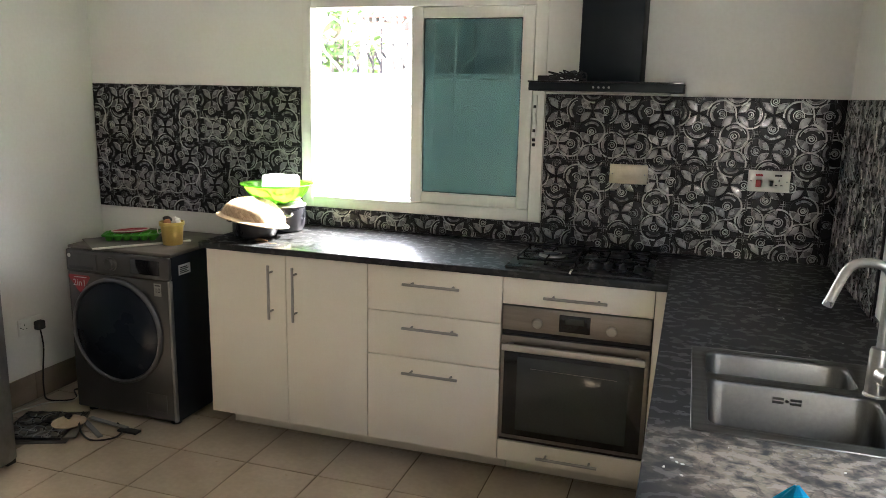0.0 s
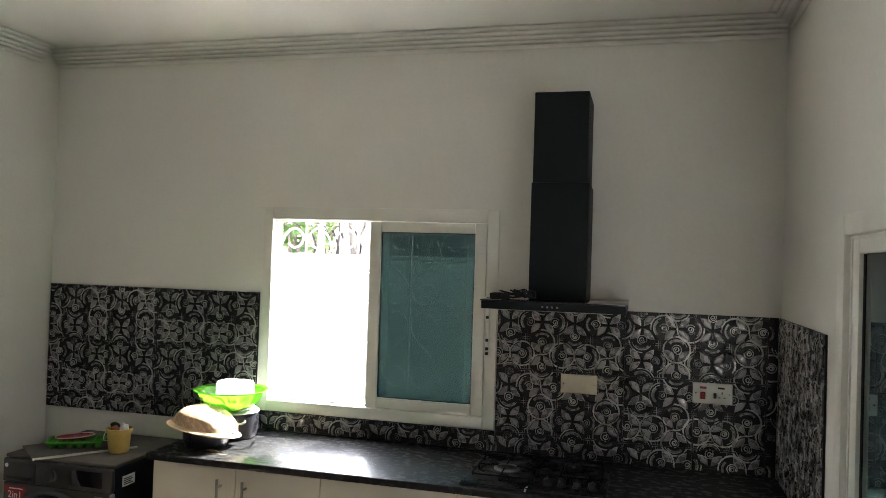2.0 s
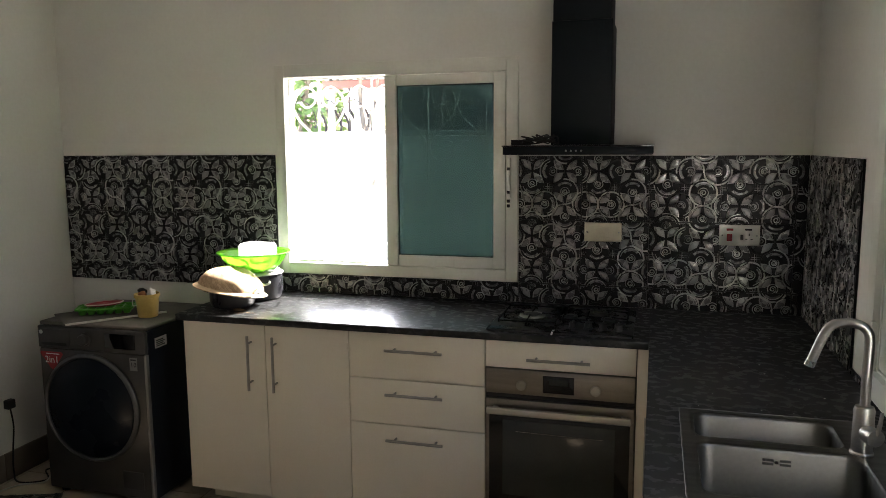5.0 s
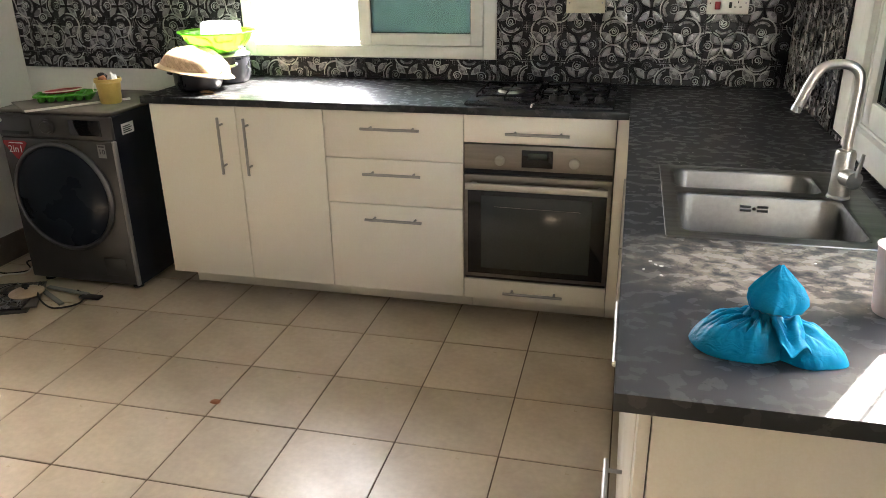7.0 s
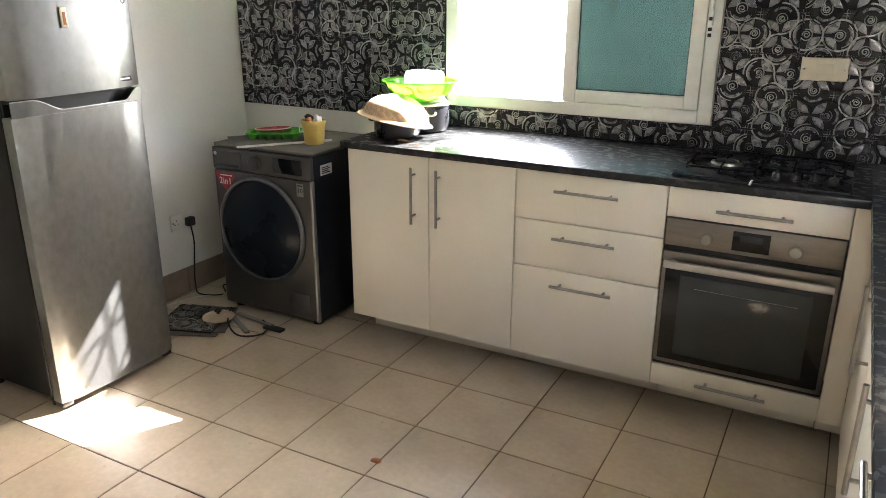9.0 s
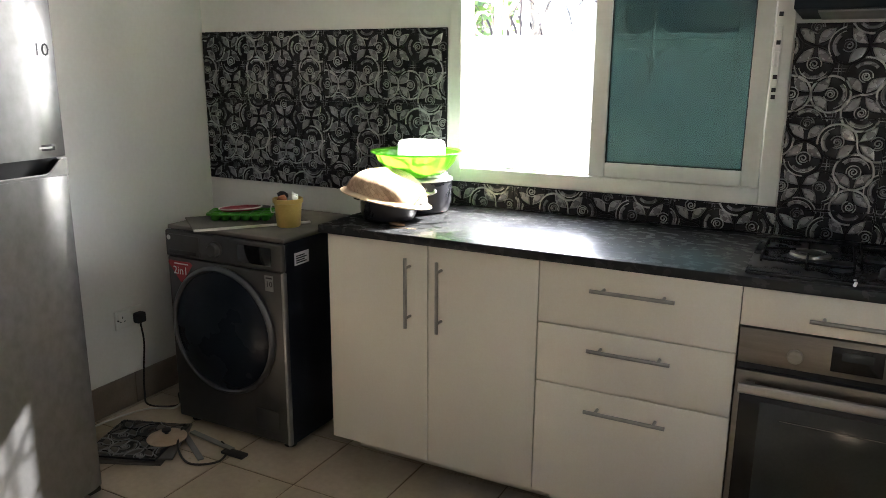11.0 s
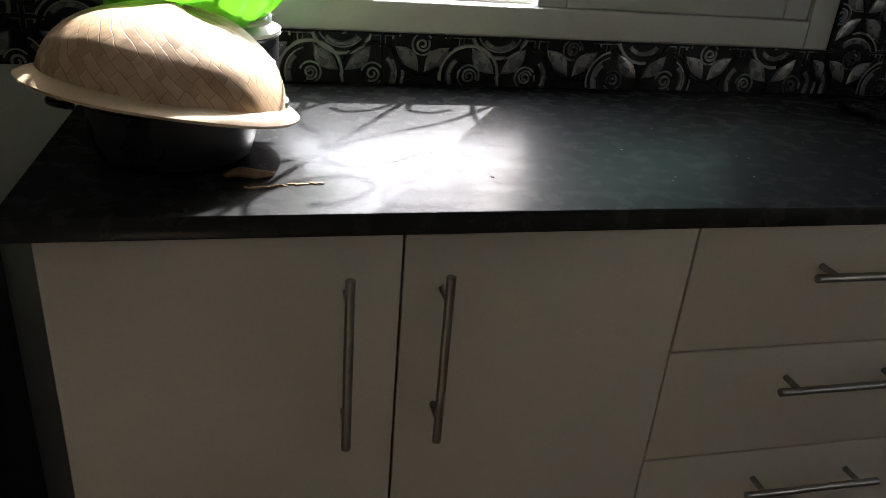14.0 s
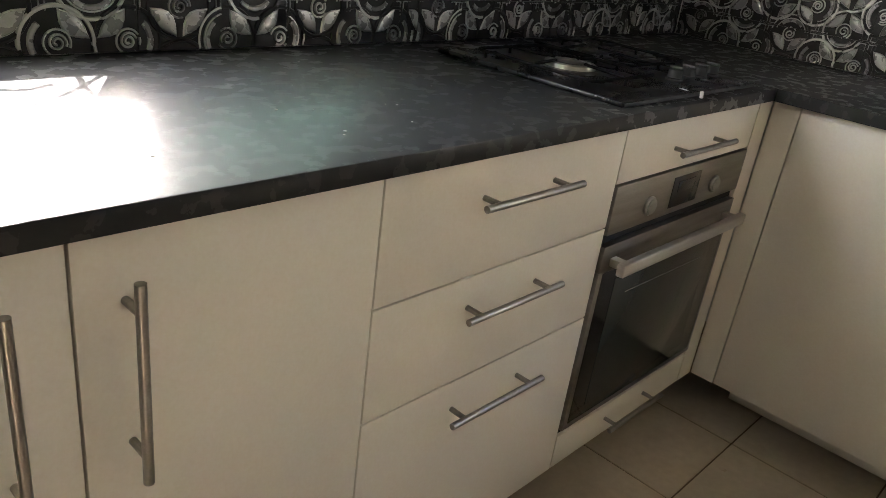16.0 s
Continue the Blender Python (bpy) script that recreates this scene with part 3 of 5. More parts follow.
part("gasket", frame_ring("x", 1.451, 2.076, z0 + 0.138, z1 - 0.099, XR + 0.004, XR + 0.018, 0.006, 0.006, 0.006, 0.006, 0.001), M_BLACKMATT, sash)
part("latch", box((XR - 0.046, 2.090, 1.10), (XR - 0.030, 2.110, 1.22), 0.004), M_WHITE, w2)
grille("x", XR + 0.13, 1.20, u0 + 0.02, u1 - 0.02, z0 + 0.03, z1 - 0.01, w2, False)

# ---- outside ----
tagged(part("ground", box((-300, -300, -0.45), (300, 600, -0.15)), M_GROUND), "pale sunlit paved yard", "ground", kind="structure")
yw = thing("yard_wall", (0, 10.2, -0.15), "low pale rendered boundary wall in the yard", "wall")
part("wall_body", box((-16, -0.1, 0), (12, 0.1, 2.015), 0.02), M_YARDWALL, yw)
part("coping", box((-16, -0.14, 2.016), (12, 0.14, 2.085), 0.015), M_YARDWALL, yw)
bw = thing("barbed_wire", (0, 10.2, 1.935), "coiled barbed wire on thin posts along the wall", "fence")
coil = [(-8.0 + 0.42 * k / 18, 0.20 * math.sin(2 * math.pi * k / 18), 0.26 + 0.20 * math.cos(2 * math.pi * k / 18)) for k in range(18 * 20)]
part("coil", tube(coil, 0.005, 5), M_WIRE, bw)
bm = bmesh.new()
for k, p in enumerate(coil):
    if k % 2 == 0:
        t = bmesh.new()
        bmesh.ops.create_icosphere(t, subdivisions=1, radius=0.014)
        join(bm, t, 0, Matrix.Translation(p))
tagged(part("barb", bm, M_WIRE, bw), "", kind="stuff")
for x in (-7.5, -5.9, -4.3, -2.9, -1.3, 0.2):
    part("post", tube([(x, 0, 0.0), (x, 0, 0.35), (x + 0.05, -0.12, 0.62)], 0.014, 6), M_WIRE, bw)
yw2 = thing("yard_wall", (2.9, 0, -0.15), "tall grey rendered wall beside the house", "wall")
part("wall_body", box((-0.1, -6, 0), (0.1, 5.2, 3.3), 0.02), M_GREYWALL, yw2)

porch = thing("porch", (-4.6, 13.4, -0.15), "pink rendered porch with posts and a flat beam", "porch")
part("beam", box((-1.6, 0, 2.98), (-0.22, 0.4, 3.12), 0.02), M_PINK, porch)
part("cornice_band", box((-1.7, -0.08, 3.19), (-0.22, 0.5, 3.24), 0.02), M_PINK, porch)
for k in range(9):
    part("dentil", box((-1.5 + k * 0.14, -0.06, 3.122), (-1.44 + k * 0.14, 0.3, 3.1895), 0.005), M_YARDWALL, porch)
for x in (-1.5, -0.95):
    part("post", lathe([(0.12, 0), (0.12, 0.2), (0.08, 0.25), (0.07, 2.85), (0.12, 2.92), (0.12, 2.979)], 14, m=Matrix.Translation((x, 0.2, 0))), M_YARDWALL, porch)
for k in range(7):
    part("baluster", tube(curve_points([(-1.75 + k * 0.16, 0.2, 1.9), (-1.62 + k * 0.16, 0.2, 2.25), (-1.75 + k * 0.16, 0.2, 2.58)], 4), 0.022, 6), M_WIRE, porch)
house = thing("neighbour_house", (-4.78, 13.4, -0.15), "neighbouring house with a shaded grey rendered wall", "house")
part("wall_body", box((0, 0, 0), (12.0, 5.0, 5.4), 0.03), M_GREYWALL, house)
part("roof_edge", box((-0.12, -0.25, 5.401), (12.1, 5.2, 5.62), 0.03), M_YARDWALL, house)


def tree(place, height, spread, seed, leaves=2600):
    rnd = random.Random(seed)
    t = thing("tree", place, "leafy green tree behind the yard wall", "tree", "trees beyond the wall")
    bm = tube(curve_points([(0, 0, 0), (0.08, 0.05, height * 0.3), (-0.05, 0.1, height * 0.6), (0.05, 0, height * 0.85)], 6), lambda k: 0.14 * (1 - 0.75 * k), 9)
    for k in range(7):
        a, z = k * 2.4, height * (0.35 + 0.07 * k)
        tube(curve_points([(0, 0, z), (spread * 0.4 * math.cos(a), spread * 0.4 * math.sin(a), z + 0.3), (spread * 0.85 * math.cos(a), spread * 0.85 * math.sin(a), z + 0.7)], 4), lambda q: 0.05 * (1 - 0.7 * q), 6, bm)
    part("trunk", bm, M_BARK, t)
    verts, faces = [], []
    for k in range(leaves):
        a, u, r = rnd.uniform(0, 6.28), rnd.uniform(-1, 1), rnd.random() ** 0.4
        lump = 0.75 + 0.3 * math.sin(3 * a + seed) * math.cos(2.3 * u * 3)
        q = math.sqrt(1 - u * u) * r * spread * lump
        c = Vector((q * math.cos(a), q * math.sin(a), height * 0.72 + u * r * height * 0.36))
        d = Vector((rnd.gauss(0, 1), rnd.gauss(0, 1), rnd.gauss(0, 0.6))).normalized() * rnd.uniform(0.08, 0.16)
        e = d.cross(Vector((rnd.gauss(0, 1), rnd.gauss(0, 1), rnd.gauss(0, 1)))).normalized() * d.length * 0.4
        b0 = len(verts)
        verts += [c - d, c + e, c + d, c - e]
        faces.append((b0, b0 + 1, b0 + 2, b0 + 3))
    me = bpy.data.meshes.new("crown")
    me.from_pydata(verts, [], faces)
    me.materials.append(M_LEAVES)
    cr = new("crown", me)
    cr.parent = t
    return t


tree((-5.72, 11.6, -0.15), 3.5, 0.30, 3, 220)
bt = thing("bare_tree", (-4.55, 11.4, -0.15), "forked bare grey tree behind the boundary wall", "tree")
bm = tube(curve_points([(0, 0, 0), (0.03, 0, 1.2), (0.0, 0, 2.1), (-0.06, 0, 2.7), (-0.02, 0, 3.6), (-0.2, 0, 4.6)], 6), lambda k: 0.048 * (1 - 0.6 * k), 9)
tube(curve_points([(0.0, 0, 2.05), (0.10, 0.02, 2.3), (0.20, 0.05, 2.7), (0.28, 0.05, 3.4), (0.5, 0.1, 4.4)], 6), lambda k: 0.036 * (1 - 0.6 * k), 8, bm)
tube(curve_points([(0.26, 0.05, 3.1), (0.5, 0.0, 3.5), (0.9, 0.0, 4.0)], 5), lambda k: 0.025 * (1 - 0.6 * k), 7, bm)
part("trunk", bm, M_BARK, bt)
tree((-7.3, 16.4, -0.15), 4.3, 0.6, 5, 380)
tree((2.1, 3.6, -0.15), 2.3, 0.6, 14)
tree((2.0, 2.3, -0.15), 1.9, 0.55, 15)


# ---- kitchen units ----
def bar_handle(length, along):
    """A round steel bar on two stand-offs; the front face of the door lies at y = 0."""
    bm = bmesh.new()
    h, off = length / 2, 0.036
    ends = [(-h, -off, 0), (h, -off, 0)] if along == "x" else [(0, -off, -h), (0, -off, h)]
    tube(ends, 0.0062, 12, bm)
    for s in (-1, 1):
        p = s * (h - 0.035)
        a = (p, 0, 0) if along == "x" else (0, 0, p)
        c = (p, -off, 0) if along == "x" else (0, -off, p)
        tube([a, c], 0.0050, 10, bm)
    return bm


HANDLE_X = mesh_of("handle", bar_handle(0.25, "x"), M_HANDLE)
HANDLE_Z = mesh_of("handle", bar_handle(0.25, "z"), M_HANDLE)
Z0, Z1 = 0.134, 0.936


def front(name, unit, x0, x1, z0, z1, handle=None, hx=0, hz=0):
    g = 0.0017
    ob = part(name, box((x0 + g, -0.018, z0 + g), (x1 - g, 0.0, z1 - g), 0.0012), M_FRONT, unit)
    if handle:
        h = new("handle", handle)
        h.parent, h.location = ob, (hx, -0.018, hz)
        tagged(h, "brushed steel bar handle")
    return ob


def unit_at(name, m, label, width, group="kitchen base units", recess=0.165):
    """A base unit whose carcass front lies on local y = 0 and which goes back along +y."""
    u = thing(name, (0, 0, 0), label, "cabinet", group)
    u.matrix_world = m
    bm = bmesh.new()
    d = 0.575
    box((0.001, 0.010, Z0), (0.017, d, Z1 - 0.002), 0, 1, bm)
    box((width - 0.017, 0.010, Z0), (width - 0.001, d, Z1 - 0.002), 0, 1, bm)
    box((0.0172, 0.010, Z0), (width - 0.0172, d, Z0 + 0.016), 0, 1, bm)
    box((0.0172, d - 0.008, Z0 + 0.017), (width - 0.0172, d, Z1 - 0.002), 0, 1, bm)
    part("body", bm, M_CARCASS, u)
    for x in (0.05, width - 0.05):
        for y in (recess + 0.06, d - 0.06):
            part("leg", lathe([(0.024, 0.0), (0.024, 0.012), (0.015, 0.018), (0.015, Z0 - 0.02), (0.024, Z0 - 0.014), (0.024, Z0)], 10, m=Matrix.Translation((x, y, 0))), M_BLACKMATT, u)
    part("plinth", box((0.001, recess, 0.006), (width - 0.001, recess + 0.015, Z0 - 0.002), 0.001), M_FRONT, u)
    return u


FY = 2.718
cab = unit_at("base_cabinet", pose(-2.014, FY, 0), "cream two-door base cabinet with steel bar handles", 0.814)
front("door", cab, 0.0, 0.414, Z0, Z1, HANDLE_Z, 0.345, 0.766)
front("door", cab, 0.414, 0.814, Z0, Z1, HANDLE_Z, 0.467, 0.766)
drw = unit_at("drawer_cabinet", pose(-1.2, FY, 0), "cream base cabinet with three drawers beside the oven", 0.6)
front("drawer_front", drw, 0.0, 0.6, 0.734, Z1, HANDLE_X, 0.30, 0.868)
front("drawer_front", drw, 0.0, 0.6, 0.534, 0.734, HANDLE_X, 0.30, 0.676)
front("drawer_front", drw, 0.0, 0.6, Z0, 0.534, HANDLE_X, 0.30, 0.474)
ovu = unit_at("oven_cabinet", pose(-0.6, FY, 0), "cream oven housing with a narrow drawer above and below", 0.6)
front("drawer_front", ovu, 0.0, 0.6, 0.822, Z1, HANDLE_X, 0.30, 0.870)
front("drawer_front", ovu, 0.0, 0.6, Z0, 0.226, HANDLE_X, 0.30, 0.182)


def oven():
    o = thing("oven", (-0.6, FY, 0), "built-in stainless oven with black glass door", "oven")
    part("body", box((0.022, 0.004, 0.235), (0.578, 0.54, 0.812)), M_BLACK, o)
    fas = part("control_panel", box((0.004, -0.022, 0.716), (0.596, 0.002, 0.819), 0.002), M_OVEN, o, "brushed steel control panel")
    part("display", box((0.238, -0.0235, 0.731), (0.362, -0.0215, 0.802), 0.001), M_BLACKGLASS, fas)
    part("clock", box((0.262, -0.0245, 0.765), (0.338, -0.0236, 0.790), 0.0003), M_OVENGLASS, fas)
    for x in (0.150, 0.446):
        part("knob", lathe([(0.021, 0), (0.021, 0.004), (0.019, 0.006), (0.017, 0.0055), (0.0165, 0.009), (0.0, 0.0095)], 28, m=Matrix.Translation((x, -0.022, 0.755)) @ pose(0, 0, 0, 90)), M_STEEL, fas, "push-in steel knob")
    # black strips stand in for the shade in the gaps round the door
    part("lower_gap_shade", box((0.006, -0.012, 0.2275), (0.594, 0.002, 0.2415)), M_BLACKMATT, o)
    part("vent_gap_shade", box((0.006, -0.010, 0.694), (0.594, 0.002, 0.7155)), M_BLACKMATT, o)
    door = part("oven_door", box((0.004, -0.024, 0.242), (0.596, 0.0, 0.6335), 0.002), M_OVEN, o)
    part("top_rail", box((0.004, -0.0246, 0.634), (0.596, 0.0, 0.693), 0.002), M_OVEN, door, "brushed steel rail")
    part("glass", box((0.019, -0.0252, 0.258), (0.581, -0.0242, 0.6315), 0.0004), M_BLACKGLASS, door, "black glass")
    part("inner_window", box((0.075, -0.0262, 0.285), (0.525, -0.0254, 0.606), 0.0002), M_OVENGLASS, door)
    for z in (0.56,):
        part("rack_line", tube([(0.13, -0.0266, z), (0.48, -0.0266, z - 0.004)], 0.0009, 5), M_OVEN, door)
    hb = box((0.016, -0.070, 0.640), (0.584, -0.052, 0.668), 0.004, 3)
    for x in (0.035, 0.545):
        box((x, -0.0525, 0.645), (x + 0.022, -0.0235, 0.663), 0.002, 2, hb)
    part("handle", hb, M_GRIP, door, "flat brushed steel grip")
    return o


oven()

# the run under the sink, its fronts facing the room
RX = 0.098


def side(y):
    return Matrix.Translation((RX, y, 0)) @ pose(0, 0, 0, 0, 0, -90)


corner = unit_at("corner_cabinet", side(2.63), "cream corner base cabinet with one plain door", 0.60)
front("door", corner, 0.0, 0.60, Z0, Z1, HANDLE_Z, 0.555, 0.762)
sinku = unit_at("sink_cabinet", side(2.03), "cream sink base cabinet with one door", 0.60)
front("door", sinku, 0.0, 0.60, Z0, Z1, HANDLE_Z, 0.535, 0.762)
drw2 = unit_at("drawer_cabinet", side(1.43), "cream base cabinet with two deep drawers at the counter end", 0.60)
front("drawer_front", drw2, 0.0, 0.60, 0.534, Z1, HANDLE_X, 0.32, 0.868)
front("drawer_front", drw2, 0.0, 0.60, Z0, 0.534, HANDLE_X, 0.32, 0.474)
fil = thing("filler_panel", (0, 0, 0), "cream filler strip in the corner between the units", "panel")
part("strip", box((0.002, FY - 0.018, Z0), (RX - 0.020, FY - 0.002, Z1), 0.001), M_FRONT, fil)
part("strip", box((RX - 0.018, 2.632, Z0), (RX - 0.002, FY - 0.020, Z1), 0.001), M_FRONT, fil)
part("plinth", box((0.002, FY + 0.165, 0.005), (RX + 0.163, FY + 0.180, Z0 - 0.003), 0.001), M_FRONT, fil)
endp = thing("end_panel", (0, 0, 0), "cream end panel closing the counter run", "panel")
part("panel", box((RX + 0.004, 0.772, 0.005), (XR - 0.004, 0.788, Z1), 0.001), M_FRONT, endp)
part("post", box((RX - 0.016, 0.772, 0.005), (RX + 0.002, 0.828, Z1), 0.001), M_FRONT, endp)


# ---- worktop, sink and tap ----
SX0, SX1, SY0, SY1 = 0.134, 0.622, 1.380, 1.962


def worktop():
    w = thing("worktop", (0, 0, 0), "dark slate laminate worktop with pale stains by the sink", "worktop")
    part("back_run", box((-2.045, 2.686, Z1 + 0.001), (0.0425, YB - 0.002, TOP_Z), 0.003, 2), M_TOP, w)
    bm = bmesh.new()
    x0, x1, y0, y1 = 0.0435, XR - 0.002, 0.732, YB - 0.002
    hx0, hx1, hy0, hy1 = SX0 + 0.012, SX1 - 0.012, SY0 + 0.012, SY1 - 0.012
    for a, c in (((x0, y0), (hx0, y1)), ((hx1, y0), (x1, y1)), ((hx0, y0), (hx1, hy0)), ((hx0, hy1), (hx1, y1))):
        box((a[0], a[1], Z1 + 0.001), (c[0], c[1], TOP_Z), 0, 1, bm)
    bmesh.ops.remove_doubles(bm, verts=bm.verts, dist=0.0001)
    part("side_run", bm, M_TOP, w, smooth=False)
    part("joint_strip", box((0.0418, 2.677, TOP_Z - 0.001), (0.0442, YB - 0.012, TOP_Z + 0.0006)), M_BLACKMATT, w)
    return w


worktop()


def rounded_rect(x0, x1, y0, y1, r, n_=6):
    out = []
    for cx, cy, a0 in ((x1 - r, y1 - r, 0), (x0 + r, y1 - r, 90), (x0 + r, y0 + r, 180), (x1 - r, y0 + r, 270)):
        for i in range(n_ + 1):
            a = radians(a0 + 90 * i / n_)
            out.append((cx + r * math.cos(a), cy + r * math.sin(a)))
    return out


def bowl(x0, x1, y0, y1, depth, r):
    """A pressed steel bowl with a rolled edge, round corners and a flat floor."""
    bm = bmesh.new()
    rings = []
    for inset, z in ((-0.010, 0.0015), (-0.004, 0.0015), (0.0, -0.001), (0.004, -0.008), (0.008, -depth + 0.03), (0.016, -depth + 0.010), (0.036, -depth)):
        rings.append([bm.verts.new((x, y, TOP_Z + 0.001 + z)) for x, y in rounded_rect(x0 + inset, x1 - inset, y0 + inset, y1 - inset, max(0.012, r - inset * 0.5))])
    n_ = len(rings[0])
    for a, c in zip(rings, rings[1:]):
        for i in range(n_):
            bm.faces.new((a[i], a[(i + 1) % n_], c[(i + 1) % n_], c[i]))
    bm.faces.new(rings[-1])
    return bm


def sink():
    s = thing("sink", (0, 0, 0), "stainless steel sink with one and a half bowls", "sink")
    bowls = ((0.166, 0.552, 1.420, 1.712, 0.175, 0.045), (0.166, 0.524, 1.750, 1.934, 0.13, 0.045))
    rim = bmesh.new()
    xs, ys = [SX0, bowls[0][0] + 0.002, 0.522, bowls[0][1] - 0.002, SX1], [SY0, bowls[0][2] + 0.002, bowls[0][3] - 0.002, bowls[1][2] + 0.002, bowls[1][3] - 0.002, SY1]
    for i in range(4):
        for j in range(5):
            in0 = j == 1 and i in (1, 2)
            in1 = j == 3 and i == 1
            if not in0 and not in1:
                box((xs[i], ys[j], TOP_Z), (xs[i + 1], ys[j + 1], TOP_Z + 0.0022), 0, 1, rim)
    bmesh.ops.remove_doubles(rim, verts=rim.verts, dist=0.0001)
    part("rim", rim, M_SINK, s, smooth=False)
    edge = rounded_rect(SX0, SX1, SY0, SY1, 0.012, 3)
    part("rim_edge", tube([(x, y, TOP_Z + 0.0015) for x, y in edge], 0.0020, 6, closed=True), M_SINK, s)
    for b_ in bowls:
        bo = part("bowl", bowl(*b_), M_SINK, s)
        cx, cy, zf = (b_[0] + b_[1]) / 2, (b_[2] + b_[3]) / 2, TOP_Z + 0.001 - b_[4]
        part("drain", lathe([(0.040, 0.001), (0.038, 0.004), (0.030, 0.003), (0.012, 0.004), (0.0, 0.005)], 24, m=Matrix.Translation((cx, cy, zf))), M_CHROME, bo)
    for k in (-1, 1):
        for z in (-0.026, -0.036):
            part("overflow_slot", box((0.358 + k * 0.020 - 0.013, 1.7035, TOP_Z + z - 0.003), (0.358 + k * 0.020 + 0.013, 1.7075, TOP_Z + z + 0.003), 0.001), M_BLACKMATT, s)
    part("overflow_screw", lathe([(0.004, 0), (0.004, 0.003), (0, 0.0035)], 10, m=Matrix.Translation((0.358, 1.7065, TOP_Z - 0.031)) @ pose(0, 0, 0, 90)), M_CHROME, s)
    return s


sink()


def tap():
    t = thing("tap", (0.551, 1.735, TOP_Z + 0.0022), "brushed steel mixer tap with a bent spout", "tap")
    part("base", lathe([(0.027, 0), (0.027, 0.004), (0.024, 0.008), (0.0235, 0.11), (0.021, 0.118), (0.012, 0.121), (0.0, 0.121)], 28), M_STEEL, t)
    way = curve_points([(0, 0, 0.115), (0.0, 0.0, 0.20), (0.001, 0.0, 0.278), (-0.006, 0.002, 0.305), (-0.026, 0.006, 0.318), (-0.056, 0.014, 0.318), (-0.080, 0.020, 0.308), (-0.096, 0.024, 0.280), (-0.118, 0.030, 0.214)], 8)
    part("spout", tube(way, 0.0115, 14), M_STEEL, t)
    part("aerator", tube([(-0.1175, 0.030, 0.216), (-0.1220, 0.031, 0.202)], 0.0125, 14), M_CHROME, t)
    body = part("cartridge", tube([(0.004, -0.018, 0.058), (0.016, -0.052, 0.058)], 0.021, 20), M_STEEL, t)
    part("lever", tube([(0.018, -0.048, 0.066), (0.022, -0.052, 0.095), (0.024, -0.054, 0.122)], lambda k: 0.0062 - 0.002 * k, 8), M_STEEL, body)
    return t


tap()


# ---- gas hob ----
def hob():
    h = thing("gas_hob", (-0.602, 2.722, TOP_Z), "black glass gas hob with iron pan supports", "hob")
    plate = part("plate", box((0, 0, 0), (0.585, 0.485, 0.011), 0.004, 3), M_HOBGLASS, h)
    part("edge_strip", box((0.004, -0.0012, 0.001), (0.581, 0.003, 0.008), 0.0005), M_BLACK, h)
    for x, y, r in ((0.155, 0.235, 0.062), (0.425, 0.360, 0.044), (0.315, 0.250, 0.036), (0.475, 0.225, 0.030)):
        b_ = part("burner", lathe([(r, 0.0112), (r, 0.0165), (r * 0.86, 0.019), (r * 0.80, 0.024), (r * 0.55, 0.0245), (0, 0.0245)], 28, m=Matrix.Translation((x, y, 0))), M_BLACK, h)
        part("ring", lathe([(r * 0.72, 0.014), (r * 0.92, 0.014), (r * 0.90, 0.0250), (r * 0.72, 0.0265), (r * 0.72, 0.014)], 28, m=Matrix.Translation((x, y, 0.0015))), M_STEEL if r > 0.05 else M_BLACK, b_)
        part("cap", lathe([(r * 0.5, 0.0247), (r * 0.5, 0.0285), (r * 0.42, 0.030), (0, 0.030)], 24, m=Matrix.Translation((x, y, 0))), M_BLACK, b_)

    def support(x0, x1, y0, y1, bars):
        bm = bmesh.new()
        z = 0.0255
        tube([(x, y, z) for x, y in rounded_rect(x0, x1, y0, y1, 0.02, 3)], 0.0035, 6, bm, closed=True)
        for x, y in ((x0, y0 + 0.03), (x1, y0 + 0.03), (x0, y1 - 0.03), (x1, y1 - 0.03), ((x0 + x1) / 2, y0), ((x0 + x1) / 2, y1), (x0, (y0 + y1) / 2), (x1, (y0 + y1) / 2)):
            tube([(x, y, 0.0115), (x, y, z)], 0.0035, 6, bm)
        for a, c in bars:
            tube([(*a, z), (*c, z + 0.005)], 0.0035, 6, bm)
        part("pan_support", bm, M_IRON, h)

    support(0.030, 0.270, 0.090, 0.400, [((0.03, 0.245), (0.115, 0.245)), ((0.27, 0.245), (0.195, 0.245)), ((0.15, 0.09), (0.15, 0.195)), ((0.15, 0.40), (0.15, 0.275))])
    support(0.290, 0.555, 0.170, 0.450, [((0.29, 0.36), (0.39, 0.36)), ((0.555, 0.36), (0.46, 0.36)), ((0.425, 0.45), (0.425, 0.395)), ((0.29, 0.25), (0.30, 0.25)), ((0.555, 0.225), (0.49, 0.225)), ((0.39, 0.17), (0.39, 0.32))])
    for k in range(4):
        kn = part("knob", lathe([(0.019, 0.0112), (0.019, 0.016), (0.016, 0.018), (0.015, 0.034), (0.012, 0.037), (0, 0.037)], 20, m=Matrix.Translation((0.345 + k * 0.060, 0.085, 0))), M_BLACK, h)
        part("grip", box((0.345 + k * 0.060 - 0.003, 0.070, 0.0372), (0.345 + k * 0.060 + 0.003, 0.100, 0.042), 0.001), M_GRAPHITE, kn)
    part("badge", box((0.268, 0.012, 0.0112), (0.276, 0.030, 0.0118)), M_WHITEINK, plate)
    return h


hob()


